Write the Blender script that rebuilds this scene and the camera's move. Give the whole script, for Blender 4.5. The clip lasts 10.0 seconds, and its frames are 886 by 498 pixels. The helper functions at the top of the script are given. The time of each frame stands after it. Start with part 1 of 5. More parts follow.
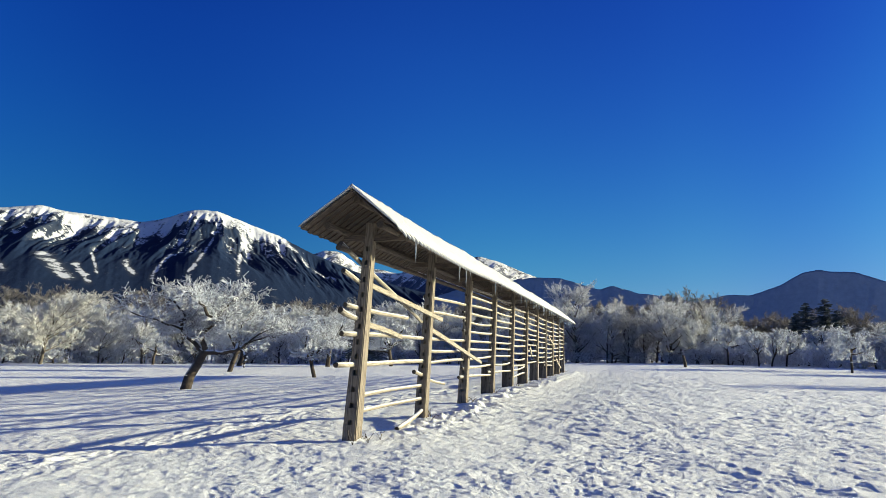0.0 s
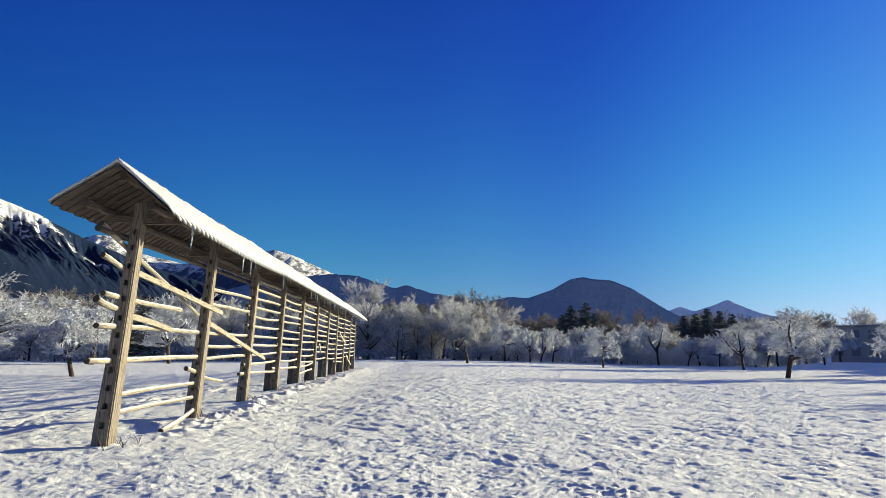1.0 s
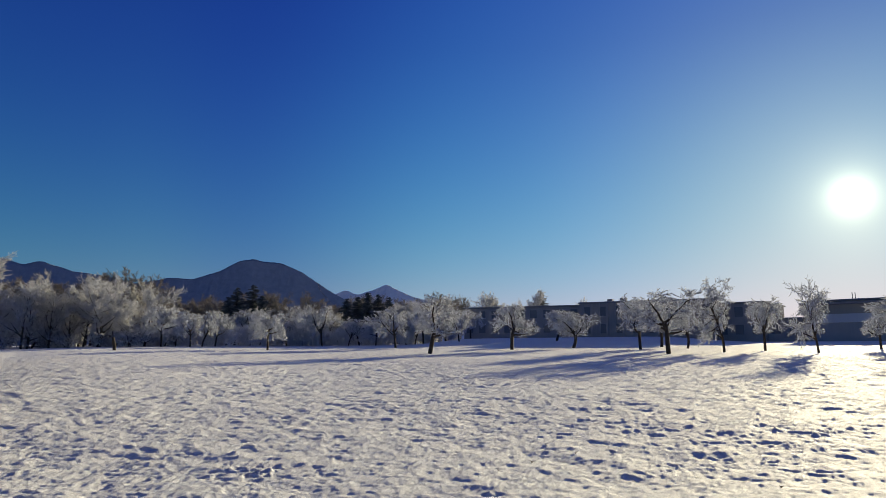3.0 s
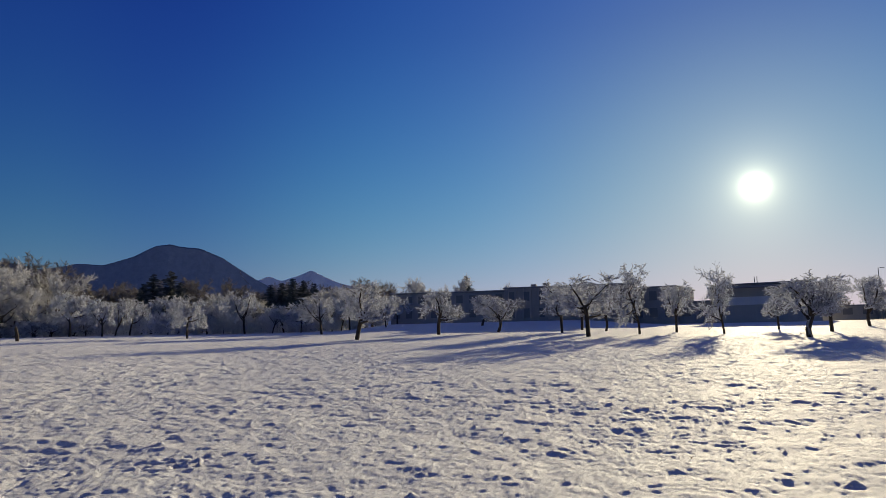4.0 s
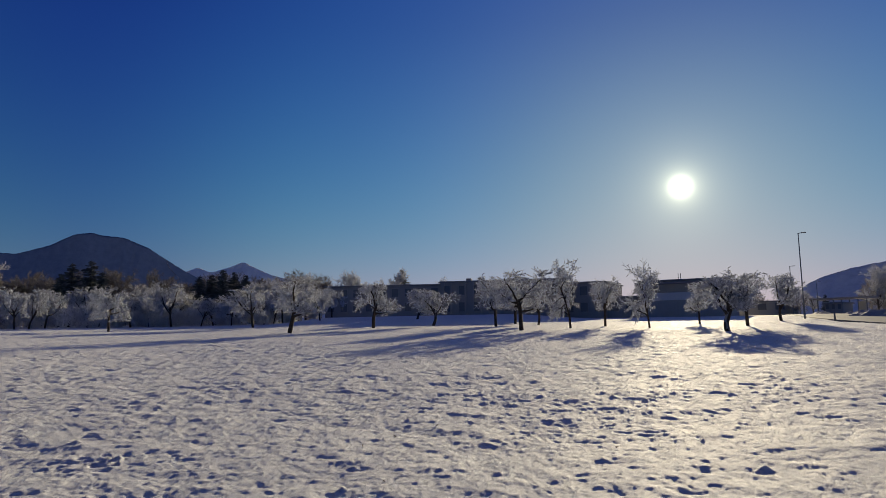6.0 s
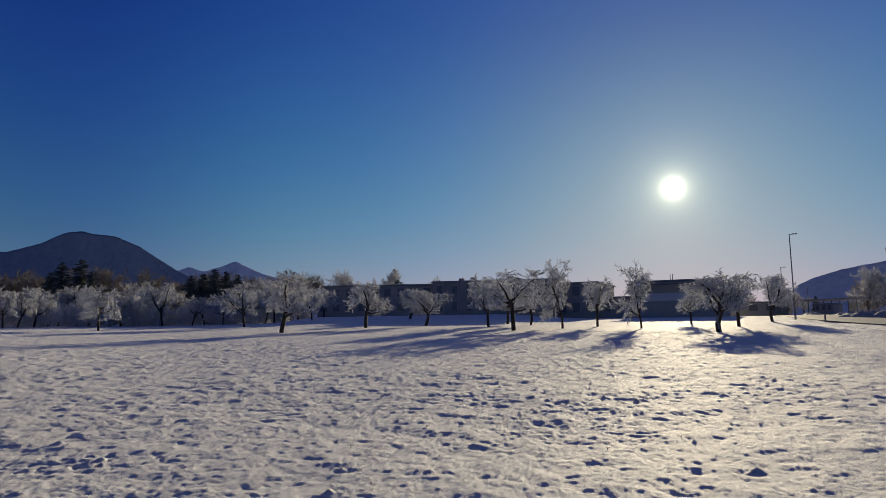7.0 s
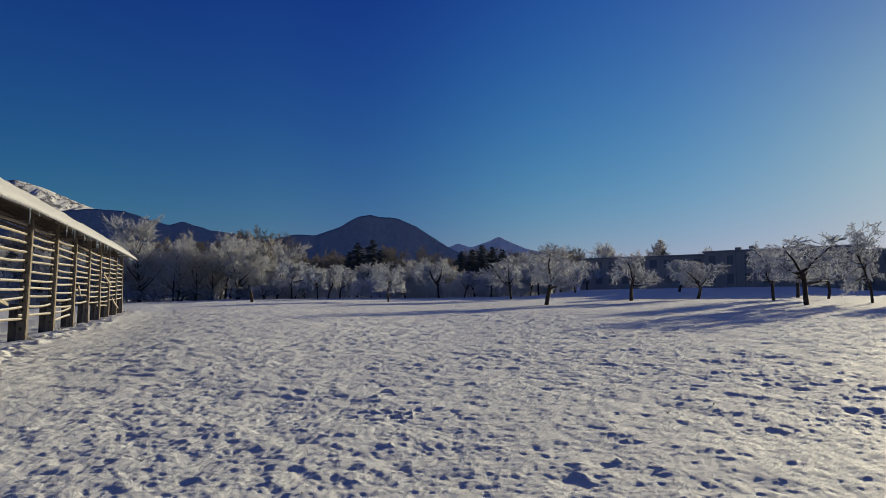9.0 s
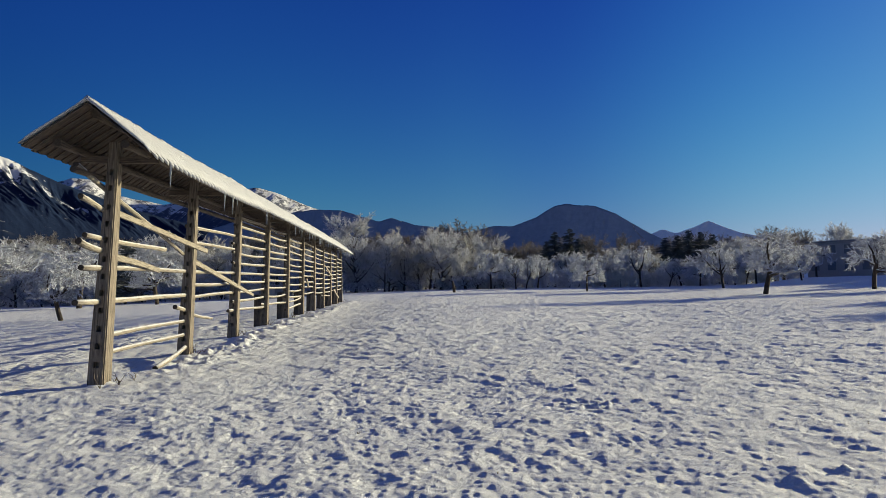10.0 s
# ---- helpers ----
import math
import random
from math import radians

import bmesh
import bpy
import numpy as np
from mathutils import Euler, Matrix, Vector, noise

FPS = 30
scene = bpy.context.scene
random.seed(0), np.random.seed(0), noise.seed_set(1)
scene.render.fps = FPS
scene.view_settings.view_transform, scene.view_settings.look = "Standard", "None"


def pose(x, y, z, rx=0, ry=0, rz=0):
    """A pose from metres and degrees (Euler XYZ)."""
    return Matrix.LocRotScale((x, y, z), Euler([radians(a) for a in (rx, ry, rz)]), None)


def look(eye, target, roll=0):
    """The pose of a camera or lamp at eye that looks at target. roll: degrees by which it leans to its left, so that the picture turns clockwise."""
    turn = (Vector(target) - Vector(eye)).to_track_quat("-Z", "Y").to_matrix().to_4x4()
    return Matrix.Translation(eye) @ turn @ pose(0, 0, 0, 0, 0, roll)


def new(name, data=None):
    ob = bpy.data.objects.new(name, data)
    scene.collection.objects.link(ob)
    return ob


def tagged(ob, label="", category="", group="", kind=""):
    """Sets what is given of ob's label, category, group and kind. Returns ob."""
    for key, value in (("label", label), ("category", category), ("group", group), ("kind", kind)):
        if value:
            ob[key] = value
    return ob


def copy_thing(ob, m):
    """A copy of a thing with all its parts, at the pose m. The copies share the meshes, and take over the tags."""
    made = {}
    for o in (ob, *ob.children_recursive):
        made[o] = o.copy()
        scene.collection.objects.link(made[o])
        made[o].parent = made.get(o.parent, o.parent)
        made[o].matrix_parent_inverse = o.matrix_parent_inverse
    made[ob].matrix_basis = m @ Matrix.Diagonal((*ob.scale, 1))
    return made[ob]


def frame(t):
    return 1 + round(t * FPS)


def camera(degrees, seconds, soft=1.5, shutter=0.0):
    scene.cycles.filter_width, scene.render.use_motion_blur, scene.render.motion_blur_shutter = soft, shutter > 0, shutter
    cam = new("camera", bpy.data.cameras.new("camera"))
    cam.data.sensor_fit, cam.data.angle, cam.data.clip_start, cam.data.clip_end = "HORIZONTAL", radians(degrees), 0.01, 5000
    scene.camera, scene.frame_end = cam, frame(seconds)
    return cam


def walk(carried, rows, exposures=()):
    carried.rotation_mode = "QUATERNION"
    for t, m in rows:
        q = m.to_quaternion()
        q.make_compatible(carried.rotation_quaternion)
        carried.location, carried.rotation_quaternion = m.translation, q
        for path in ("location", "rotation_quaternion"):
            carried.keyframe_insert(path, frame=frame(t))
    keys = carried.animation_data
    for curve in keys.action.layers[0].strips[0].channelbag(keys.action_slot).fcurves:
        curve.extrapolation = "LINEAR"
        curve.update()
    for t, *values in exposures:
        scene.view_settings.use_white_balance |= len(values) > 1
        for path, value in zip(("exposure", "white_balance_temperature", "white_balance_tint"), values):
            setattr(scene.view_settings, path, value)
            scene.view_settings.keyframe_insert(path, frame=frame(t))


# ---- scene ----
cam = camera(70.2, 10.0, soft=0.6)
PATH = [
    (0, (-0.217, -0.24, 1.776), (-0.213, 1.732, 2.113), 2.4),
    (0.5, (-0.15, -0.114, 1.783), (0.141, 1.834, 2.135), 2.5),
    (1, (0.038, -0.121, 1.754), (0.663, 1.745, 2.107), 2.3),
    (1.5, (0.289, -0.155, 1.731), (1.283, 1.547, 2.065), 2.3),
    (2, (0.519, -0.023, 1.75), (1.65, 1.591, 2.094), 1.8),
    (2.5, (0.495, -0.036, 1.736), (1.75, 1.482, 2.088), 1.4),
    (3, (0.285, -0.089, 1.723), (1.755, 1.228, 2.046), 0.3),
    (4.5, (0.129, -0.102, 1.725), (1.757, 1.027, 1.997), -0.6),
    (5, (0.147, -0.098, 1.725), (1.791, 1.011, 1.983), -0.9),
    (5.5, (0.13, -0.104, 1.724), (1.834, 0.912, 1.981), -0.8),
    (7, (0.258, -0.08, 1.718), (1.999, 0.871, 1.974), -0.3),
    (7.5, (0.293, -0.073, 1.721), (2.009, 0.923, 1.97), -0.4),
    (8, (0.311, -0.052, 1.725), (1.961, 1.053, 1.96), 0.3),
    (8.5, (0.198, -0.045, 1.72), (1.669, 1.295, 1.925), 0.5),
    (9, (0.015, -0.027, 1.718), (1.24, 1.545, 1.889), 0.2),
    (9.5, (0.014, 0.04, 1.7), (0.957, 1.796, 1.858), -0.3),
    (10, (0.037, -0.163, 1.709), (0.722, 1.711, 1.847), 0.0),
]
EXPOSURES = [(0.0, 1.14, 7000, -3), (1.0, 1.14, 7250, -1), (2.0, 0.84, 7850, 1), (2.5, 0.70, 7950, 1), (3.2, 0.44, 7850, 5), (4.5, 0.14, 7700, 8), (5.5, -0.01, 7680, 9), (7.5, -0.09, 7680, 9), (8.5, 0.04, 7580, 7), (9.0, 0.13, 7430, 4), (10.0, 0.5, 7230, 1)]
walk(cam, [(t, look(eye, target, roll)) for t, eye, target, roll in PATH], EXPOSURES)

# ---- light: a low winter sun in a deep blue sky ----
SUN_AZ, SUN_EL = 81.8, 12.0          # degrees to the right of +y, and above level
sa, se = radians(SUN_AZ), radians(SUN_EL)
SUN_DIR = Vector((math.sin(sa) * math.cos(se), math.cos(sa) * math.cos(se), math.sin(se)))


def make_world():
    w = bpy.data.worlds.new("winter_sky")
    scene.world = w
    w.use_nodes = True
    nt = w.node_tree
    nt.nodes.clear()
    out = nt.nodes.new("ShaderNodeOutputWorld")
    bg = nt.nodes.new("ShaderNodeBackground")
    sky = nt.nodes.new("ShaderNodeTexSky")
    sky.sky_type = "NISHITA"
    sky.sun_disc = False
    sky.sun_elevation = se
    sky.sun_rotation = sa
    sky.altitude = 900
    sky.air_density = 1.0
    sky.dust_density = 0.1
    sky.ozone_density = 3.0
    hsv = nt.nodes.new("ShaderNodeHueSaturation")
    hsv.inputs["Saturation"].default_value = 1.0
    hsv.inputs["Value"].default_value = 1.0
    deep = nt.nodes.new("ShaderNodeGamma")
    deep.inputs["Gamma"].default_value = 2.233
    nt.links.new(sky.outputs[0], deep.inputs["Color"])
    cast = nt.nodes.new("ShaderNodeVectorMath")
    cast.operation = "MULTIPLY"
    cast.inputs[1].default_value = (0.094, 0.186, 0.56)
    nt.links.new(deep.outputs[0], cast.inputs[0])
    # the haze near the sun levels off instead of flaring out
    part_of = nt.nodes.new("ShaderNodeVectorMath")
    part_of.operation = "MULTIPLY_ADD"
    part_of.inputs[1].default_value = (0.257, 0.37, 0.31)
    part_of.inputs[2].default_value = (1, 1, 1)
    nt.links.new(cast.outputs[0], part_of.inputs[0])
    level = nt.nodes.new("ShaderNodeVectorMath")
    level.operation = "DIVIDE"
    nt.links.new(cast.outputs[0], level.inputs[0])
    nt.links.new(part_of.outputs[0], level.inputs[1])
    nt.links.new(level.outputs[0], hsv.inputs["Color"])
    # the sun's own disc with the glare round it
    tc = nt.nodes.new("ShaderNodeTexCoord")
    dot = nt.nodes.new("ShaderNodeVectorMath")
    dot.operation = "DOT_PRODUCT"
    dot.inputs[1].default_value = SUN_DIR
    nt.links.new(tc.outputs["Generated"], dot.inputs[0])
    total = hsv.outputs[0]
    for power, colour in ((14000.0, (19.0, 20.0, 18.0)), (2800.0, (4.2, 4.3, 3.6)), (500.0, (1.6, 1.6, 1.3)),
                          (60.0, (0.62, 0.61, 0.52)), (19.9, (0.94, 0.88, 0.34)), (4.2, (0.04, 0.24, 1.60))):
        cl = nt.nodes.new("ShaderNodeMath"); cl.operation = "MAXIMUM"; cl.inputs[1].default_value = 0.0
        pw = nt.nodes.new("ShaderNodeMath"); pw.operation = "POWER"; pw.inputs[1].default_value = power
        nt.links.new(dot.outputs["Value"], cl.inputs[0])
        nt.links.new(cl.outputs[0], pw.inputs[0])
        tint = nt.nodes.new("ShaderNodeVectorMath"); tint.operation = "SCALE"
        tint.inputs[0].default_value = colour
        nt.links.new(pw.outputs[0], tint.inputs["Scale"])
        both = nt.nodes.new("ShaderNodeVectorMath"); both.operation = "ADD"
        nt.links.new(total, both.inputs[0])
        nt.links.new(tint.outputs[0], both.inputs[1])
        total = both.outputs[0]
    # deeper blue away from the sun and overhead, paler towards the horizon
    turn = nt.nodes.new("ShaderNodeMapRange")
    turn.inputs["From Min"].default_value, turn.inputs["From Max"].default_value = -0.5, 1.0
    nt.links.new(dot.outputs["Value"], turn.inputs["Value"])
    tone = nt.nodes.new("ShaderNodeValToRGB")
    tone.color_ramp.interpolation = "EASE"
    stops = ((-0.5, (0.35, 0.60, 0.85)), (-0.28, (0.42, 0.66, 0.82)), (0.22, (1.12, 1.12, 1.08)), (0.5, (1.02, 0.93, 1.05)),
             (0.64, (0.84, 0.78, 1.02)), (0.86, (1.18, 1.12, 1.14)), (0.93, (1.13, 1.13, 1.14)), (1.0, (1.03, 1.08, 1.04)))
    marks = tone.color_ramp.elements
    while len(marks) < len(stops):
        marks.new(0.5)
    for mark, (at, colour) in zip(marks, stops):
        mark.position = (at + 0.5) / 1.5
        mark.color = (*(v / 2 for v in colour), 1.0)
    nt.links.new(turn.outputs["Result"], tone.inputs["Fac"])
    axes = nt.nodes.new("ShaderNodeSeparateXYZ")
    nt.links.new(tc.outputs["Generated"], axes.inputs[0])
    lean = nt.nodes.new("ShaderNodeMapRange")
    lean.inputs["To Min"].default_value, lean.inputs["To Max"].default_value = -0.9, 0.9
    nt.links.new(dot.outputs["Value"], lean.inputs["Value"])
    cap = nt.nodes.new("ShaderNodeMath"); cap.operation = "MINIMUM"
    cap.inputs[1].default_value = 0.45
    nt.links.new(axes.outputs["Z"], cap.inputs[0])
    under = nt.nodes.new("ShaderNodeMath"); under.operation = "SUBTRACT"
    under.inputs[0].default_value = 0.28
    nt.links.new(cap.outputs[0], under.inputs[1])
    amount = nt.nodes.new("ShaderNodeMath"); amount.operation = "MULTIPLY"
    nt.links.new(under.outputs[0], amount.inputs[0])
    nt.links.new(lean.outputs["Result"], amount.inputs[1])
    height = nt.nodes.new("ShaderNodeVectorMath"); height.operation = "MULTIPLY_ADD"
    nt.links.new(amount.outputs[0], height.inputs[0])
    height.inputs[1].default_value, height.inputs[2].default_value = (2.4, 2.4, 1.6), (2.0, 2.0, 2.0)
    least = nt.nodes.new("ShaderNodeVectorMath"); least.operation = "MAXIMUM"
    nt.links.new(height.outputs[0], least.inputs[0])
    least.inputs[1].default_value = (1.0, 1.0, 1.1)
    both = nt.nodes.new("ShaderNodeVectorMath"); both.operation = "MULTIPLY"
    nt.links.new(tone.outputs["Color"], both.inputs[0])
    nt.links.new(least.outputs[0], both.inputs[1])
    deeper = nt.nodes.new("ShaderNodeVectorMath"); deeper.operation = "MULTIPLY"
    nt.links.new(total, deeper.inputs[0])
    nt.links.new(both.outputs[0], deeper.inputs[1])
    # overhead, past the view, the blue is paler
    zenith = nt.nodes.new("ShaderNodeMapRange")
    zenith.inputs["From Min"].default_value, zenith.inputs["From Max"].default_value = 0.56, 0.9
    nt.links.new(axes.outputs["Z"], zenith.inputs["Value"])
    paler = nt.nodes.new("ShaderNodeHueSaturation")
    paler.inputs["Saturation"].default_value = 0.62
    nt.links.new(zenith.outputs["Result"], paler.inputs["Fac"])
    nt.links.new(deeper.outputs[0], paler.inputs["Color"])
    nt.links.new(paler.outputs[0], bg.inputs["Color"])
    bg.inputs["Strength"].default_value = 0.1
    nt.links.new(bg.outputs[0], out.inputs[0])


make_world()
sun_data = bpy.data.lights.new("sun", "SUN")
sun_data.energy, sun_data.angle, sun_data.color = 5.0, radians(0.6), (0.97, 0.885, 0.69)
sun = new("sun", sun_data)
sun.matrix_world = look(SUN_DIR * 100, (0, 0, 0))


# ---- materials ----
def mat(name, rough=0.7, metal=0.0):
    m = bpy.data.materials.new(name)
    m.use_nodes = True
    b = m.node_tree.nodes["Principled BSDF"]
    b.inputs["Roughness"].default_value = rough
    b.inputs["Metallic"].default_value = metal
    return m, m.node_tree, b


def coords(nt, scale=(1, 1, 1), space="Object"):
    tc = nt.nodes.new("ShaderNodeTexCoord")
    mp = nt.nodes.new("ShaderNodeMapping")
    mp.inputs["Scale"].default_value = scale
    nt.links.new(tc.outputs[space], mp.inputs["Vector"])
    return mp.outputs["Vector"]


def noise_tex(nt, vec, scale, detail=4.0, rough=0.55):
    n = nt.nodes.new("ShaderNodeTexNoise")
    n.inputs["Scale"].default_value = scale
    n.inputs["Detail"].default_value = detail
    n.inputs["Roughness"].default_value = rough
    if vec is not None:
        nt.links.new(vec, n.inputs["Vector"])
    return n.outputs["Fac"]


def ramp(nt, fac, stops):
    r = nt.nodes.new("ShaderNodeValToRGB")
    els = r.color_ramp.elements
    while len(els) < len(stops):
        els.new(0.5)
    for e, (p, c) in zip(els, stops):
        e.position = p
        e.color = (*c, 1.0) if len(c) == 3 else c
    nt.links.new(fac, r.inputs["Fac"])
    return r.outputs["Color"]


def grey(v):
    return (v, v, v)


def mix(nt, fac, a, b):
    m = nt.nodes.new("ShaderNodeMix")
    m.data_type = "RGBA"
    for sock, val in ((m.inputs["Factor"], fac), (m.inputs["A"], a), (m.inputs["B"], b)):
        if isinstance(val, (tuple, list)):
            sock.default_value = (*val, 1.0)
        elif isinstance(val, float):
            sock.default_value = val
        else:
            nt.links.new(val, sock)
    return m.outputs["Result"]


def bump(nt, b, height, strength, distance):
    n = nt.nodes.new("ShaderNodeBump")
    n.inputs["Strength"].default_value = strength
    n.inputs["Distance"].default_value = distance
    nt.links.new(height, n.inputs["Height"])
    nt.links.new(n.outputs["Normal"], b.inputs["Normal"])


def upward(nt, lo, hi):
    """1 where a face looks up, 0 where it looks down."""
    g = nt.nodes.new("ShaderNodeNewGeometry")
    s = nt.nodes.new("ShaderNodeSeparateXYZ")
    nt.links.new(g.outputs["Normal"], s.inputs[0])
    r = nt.nodes.new("ShaderNodeMapRange")
    r.inputs["From Min"].default_value = lo
    r.inputs["From Max"].default_value = hi
    nt.links.new(s.outputs["Z"], r.inputs["Value"])
    return r.outputs["Result"]


def op(nt, kind, a, b):
    m = nt.nodes.new("ShaderNodeMath")
    m.operation = kind
    m.use_clamp = True
    for sock, val in zip(m.inputs, (a, b)):
        if isinstance(val, (int, float)):
            sock.default_value = val
        else:
            nt.links.new(val, sock)
    return m.outputs[0]


def snow_material(name, bump_d=0.02, scale=1.0, light=1.0):
    m, nt, b = mat(name, 0.76)
    v = coords(nt)
    big = noise_tex(nt, v, 0.35 * scale, 4)
    fine = noise_tex(nt, v, 12.0 * scale, 5, 0.65)
    grain = noise_tex(nt, v, 38.0 * scale, 5, 0.8)
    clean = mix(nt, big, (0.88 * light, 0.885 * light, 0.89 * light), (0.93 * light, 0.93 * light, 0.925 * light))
    # Greyer where the noise that also drives the bump runs low.
    low_grain = ramp(nt, op(nt, "ADD", op(nt, "MULTIPLY", fine, 0.45), op(nt, "MULTIPLY", grain, 0.55)), [(0.36, grey(1.0)), (0.50, grey(0.25)), (0.64, grey(0.0))])
    nt.links.new(mix(nt, low_grain, clean, (0.63 * light, 0.64 * light, 0.65 * light)), b.inputs["Base Color"])
    b.inputs["Specular IOR Level"].default_value = 0.5
    b.inputs["Subsurface Weight"].default_value = 0.0
    both = op(nt, "ADD", op(nt, "MULTIPLY", fine, 0.6), op(nt, "MULTIPLY", grain, 0.4))
    bump(nt, b, both, 0.9, bump_d)
    return m


def bark_material(name, dark, light, snow=0.35):
    m, nt, b = mat(name, 0.9)
    v = coords(nt)
    n = noise_tex(nt, v, 7.0, 6, 0.7)
    wood = ramp(nt, n, [(0.3, dark), (0.7, light)])
    n2 = noise_tex(nt, v, 3.0, 5, 0.6)
    cover = op(nt, "MULTIPLY", upward(nt, snow, snow + 0.25), ramp(nt, n2, [(0.30, grey(0.0)), (0.42, grey(1.0))]))
    nt.links.new(mix(nt, cover, wood, (0.84, 0.85, 0.87)), b.inputs["Base Color"])
    bump(nt, b, n, 0.8, 0.03)
    return m


def twig_material(name, snow, under, lo=-0.5, hi=0.25):
    """Twigs thick with rime: white above, showing the bark below."""
    m, nt, b = mat(name, 0.75)
    g = nt.nodes.new("ShaderNodeNewGeometry")
    isl = g.outputs["Random Per Island"]
    v = coords(nt)
    n = noise_tex(nt, v, 2.2, 3)
    cover = op(nt, "MULTIPLY", upward(nt, lo, hi), ramp(nt, op(nt, "ADD", op(nt, "MULTIPLY", isl, 0.5), op(nt, "MULTIPLY", n, 0.5)), [(0.22, grey(0.25)), (0.45, grey(1.0))]))
    col = mix(nt, cover, under, snow)
    nt.links.new(col, b.inputs["Base Color"])
    b.inputs["Specular IOR Level"].default_value = 0.2
    glow = nt.nodes.new("ShaderNodeBsdfTranslucent")
    nt.links.new(col, glow.inputs["Color"])
    ms = nt.nodes.new("ShaderNodeMixShader")
    ms.inputs["Fac"].default_value = 0.55
    nt.links.new(b.outputs[0], ms.inputs[1])
    nt.links.new(glow.outputs[0], ms.inputs[2])
    nt.links.new(ms.outputs[0], nt.nodes["Material Output"].inputs["Surface"])
    return m


def wood_material(name, dark, light, grain=(14, 14, 1.2), gap=True, frost=None):
    m, nt, b = mat(name, 0.8)
    v = coords(nt, grain)
    n = noise_tex(nt, v, 2.2, 7, 0.65)
    big = noise_tex(nt, coords(nt), 0.9, 3)
    oi = nt.nodes.new("ShaderNodeObjectInfo")
    col = ramp(nt, n, [(0.36, dark), (0.47, tuple((a + 1.4 * c) / 2.4 for a, c in zip(dark, light))), (0.62, light)])
    shade = ramp(nt, op(nt, "ADD", op(nt, "MULTIPLY", big, 0.5), op(nt, "MULTIPLY", oi.outputs["Random"], 0.5)), [(0.2, grey(0.72)), (0.8, grey(1.0))])
    mul = nt.nodes.new("ShaderNodeMix")
    mul.data_type, mul.blend_type = "RGBA", "MULTIPLY"
    mul.inputs["Factor"].default_value = 1.0
    nt.links.new(col, mul.inputs["A"])
    nt.links.new(shade, mul.inputs["B"])
    col = mul.outputs["Result"]
    if frost:
        n3 = noise_tex(nt, coords(nt), 5.0, 5)
        cov = op(nt, "MULTIPLY", upward(nt, *frost), ramp(nt, n3, [(0.25, grey(0.3)), (0.5, grey(1.0))]))
        col = mix(nt, op(nt, "MULTIPLY", cov, 0.7), col, (0.80, 0.80, 0.80))
    nt.links.new(col, b.inputs["Base Color"])
    bump(nt, b, n, 0.9, 0.02)
    return m


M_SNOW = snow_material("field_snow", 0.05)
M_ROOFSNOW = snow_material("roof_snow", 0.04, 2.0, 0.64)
M_POST = wood_material("weathered_oak", (0.038, 0.029, 0.021), (0.30, 0.245, 0.185), (22, 22, 0.9))
M_RAIL = wood_material("weathered_rail", (0.10, 0.077, 0.055), (0.40, 0.35, 0.275), (1.6, 22, 22), frost=(0.15, 0.6))
M_END = wood_material("dark_rail_end", (0.03, 0.022, 0.015), (0.10, 0.075, 0.05), (20, 20, 20))
M_PLANK = wood_material("roof_board", (0.018, 0.013, 0.010), (0.135, 0.096, 0.068), (20, 1.2, 20))
M_BEAM = wood_material("roof_timber", (0.025, 0.018, 0.013), (0.16, 0.12, 0.085), (1.6, 22, 22))
M_BARK = bark_material("apple_bark", (0.018, 0.013, 0.01), (0.085, 0.062, 0.045))
M_TWIG = twig_material("rimed_apple_twig", (0.89, 0.91, 0.95), (0.34, 0.345, 0.37), -0.7, 0.1)
M_TALLBARK = bark_material("alder_bark", (0.03, 0.025, 0.02), (0.12, 0.10, 0.08), 0.6)
M_TALLTWIG = twig_material("rimed_wood_twig", (0.86, 0.87, 0.90), (0.56, 0.56, 0.57), -0.8, 0.3)
M_WARMTWIG = twig_material("rimed_warm_twig", (0.86, 0.86, 0.85), (0.53, 0.51, 0.49), -0.8, 0.3)
M_WOODS = twig_material("distant_twig", (0.56, 0.545, 0.53), (0.27, 0.245, 0.225), -0.5, 0.5)
M_THICKET = twig_material("frosted_thicket", (0.90, 0.91, 0.92), (0.70, 0.70, 0.70), -0.9, 0.1)


def ice_material():
    m, nt, b = mat("ice", 0.08)
    b.inputs["Base Color"].default_value = (0.86, 0.91, 0.95, 1)
    b.inputs["Transmission Weight"].default_value = 0.7
    b.inputs["IOR"].default_value = 1.31
    return m


M_ICE = ice_material()


# ---- small tools ----
def link_mesh(name, verts, faces, material, parent=None, smooth=False, label=""):
    me = bpy.data.meshes.new(name)
    me.from_pydata([tuple(v) for v in verts], [], [tuple(f) for f in faces])
    me.materials.append(material)
    if smooth:
        me.polygons.foreach_set("use_smooth", [True] * len(me.polygons))
    me.update()
    ob = new(name, me)
    if parent is not None:
        ob.parent = parent
    if label:
        tagged(ob, label)
    return ob


def mesh_np(name, verts, quads, material, smooth=True):
    """A mesh from numpy arrays: verts (n, 3), faces (m, 3 or 4)."""
    me = bpy.data.meshes.new(name)
    k = quads.shape[1]
    me.vertices.add(len(verts))
    me.vertices.foreach_set("co", np.asarray(verts, np.float32).ravel())
    me.loops.add(quads.size)
    me.loops.foreach_set("vertex_index", np.asarray(quads, np.int32).ravel())
    me.polygons.add(len(quads))
    me.polygons.foreach_set("loop_start", np.arange(0, quads.size, k, dtype=np.int32))
    me.polygons.foreach_set("use_smooth", np.full(len(quads), smooth))
    me.materials.append(material)
    me.update(calc_edges=True)
    me.validate()
    return me


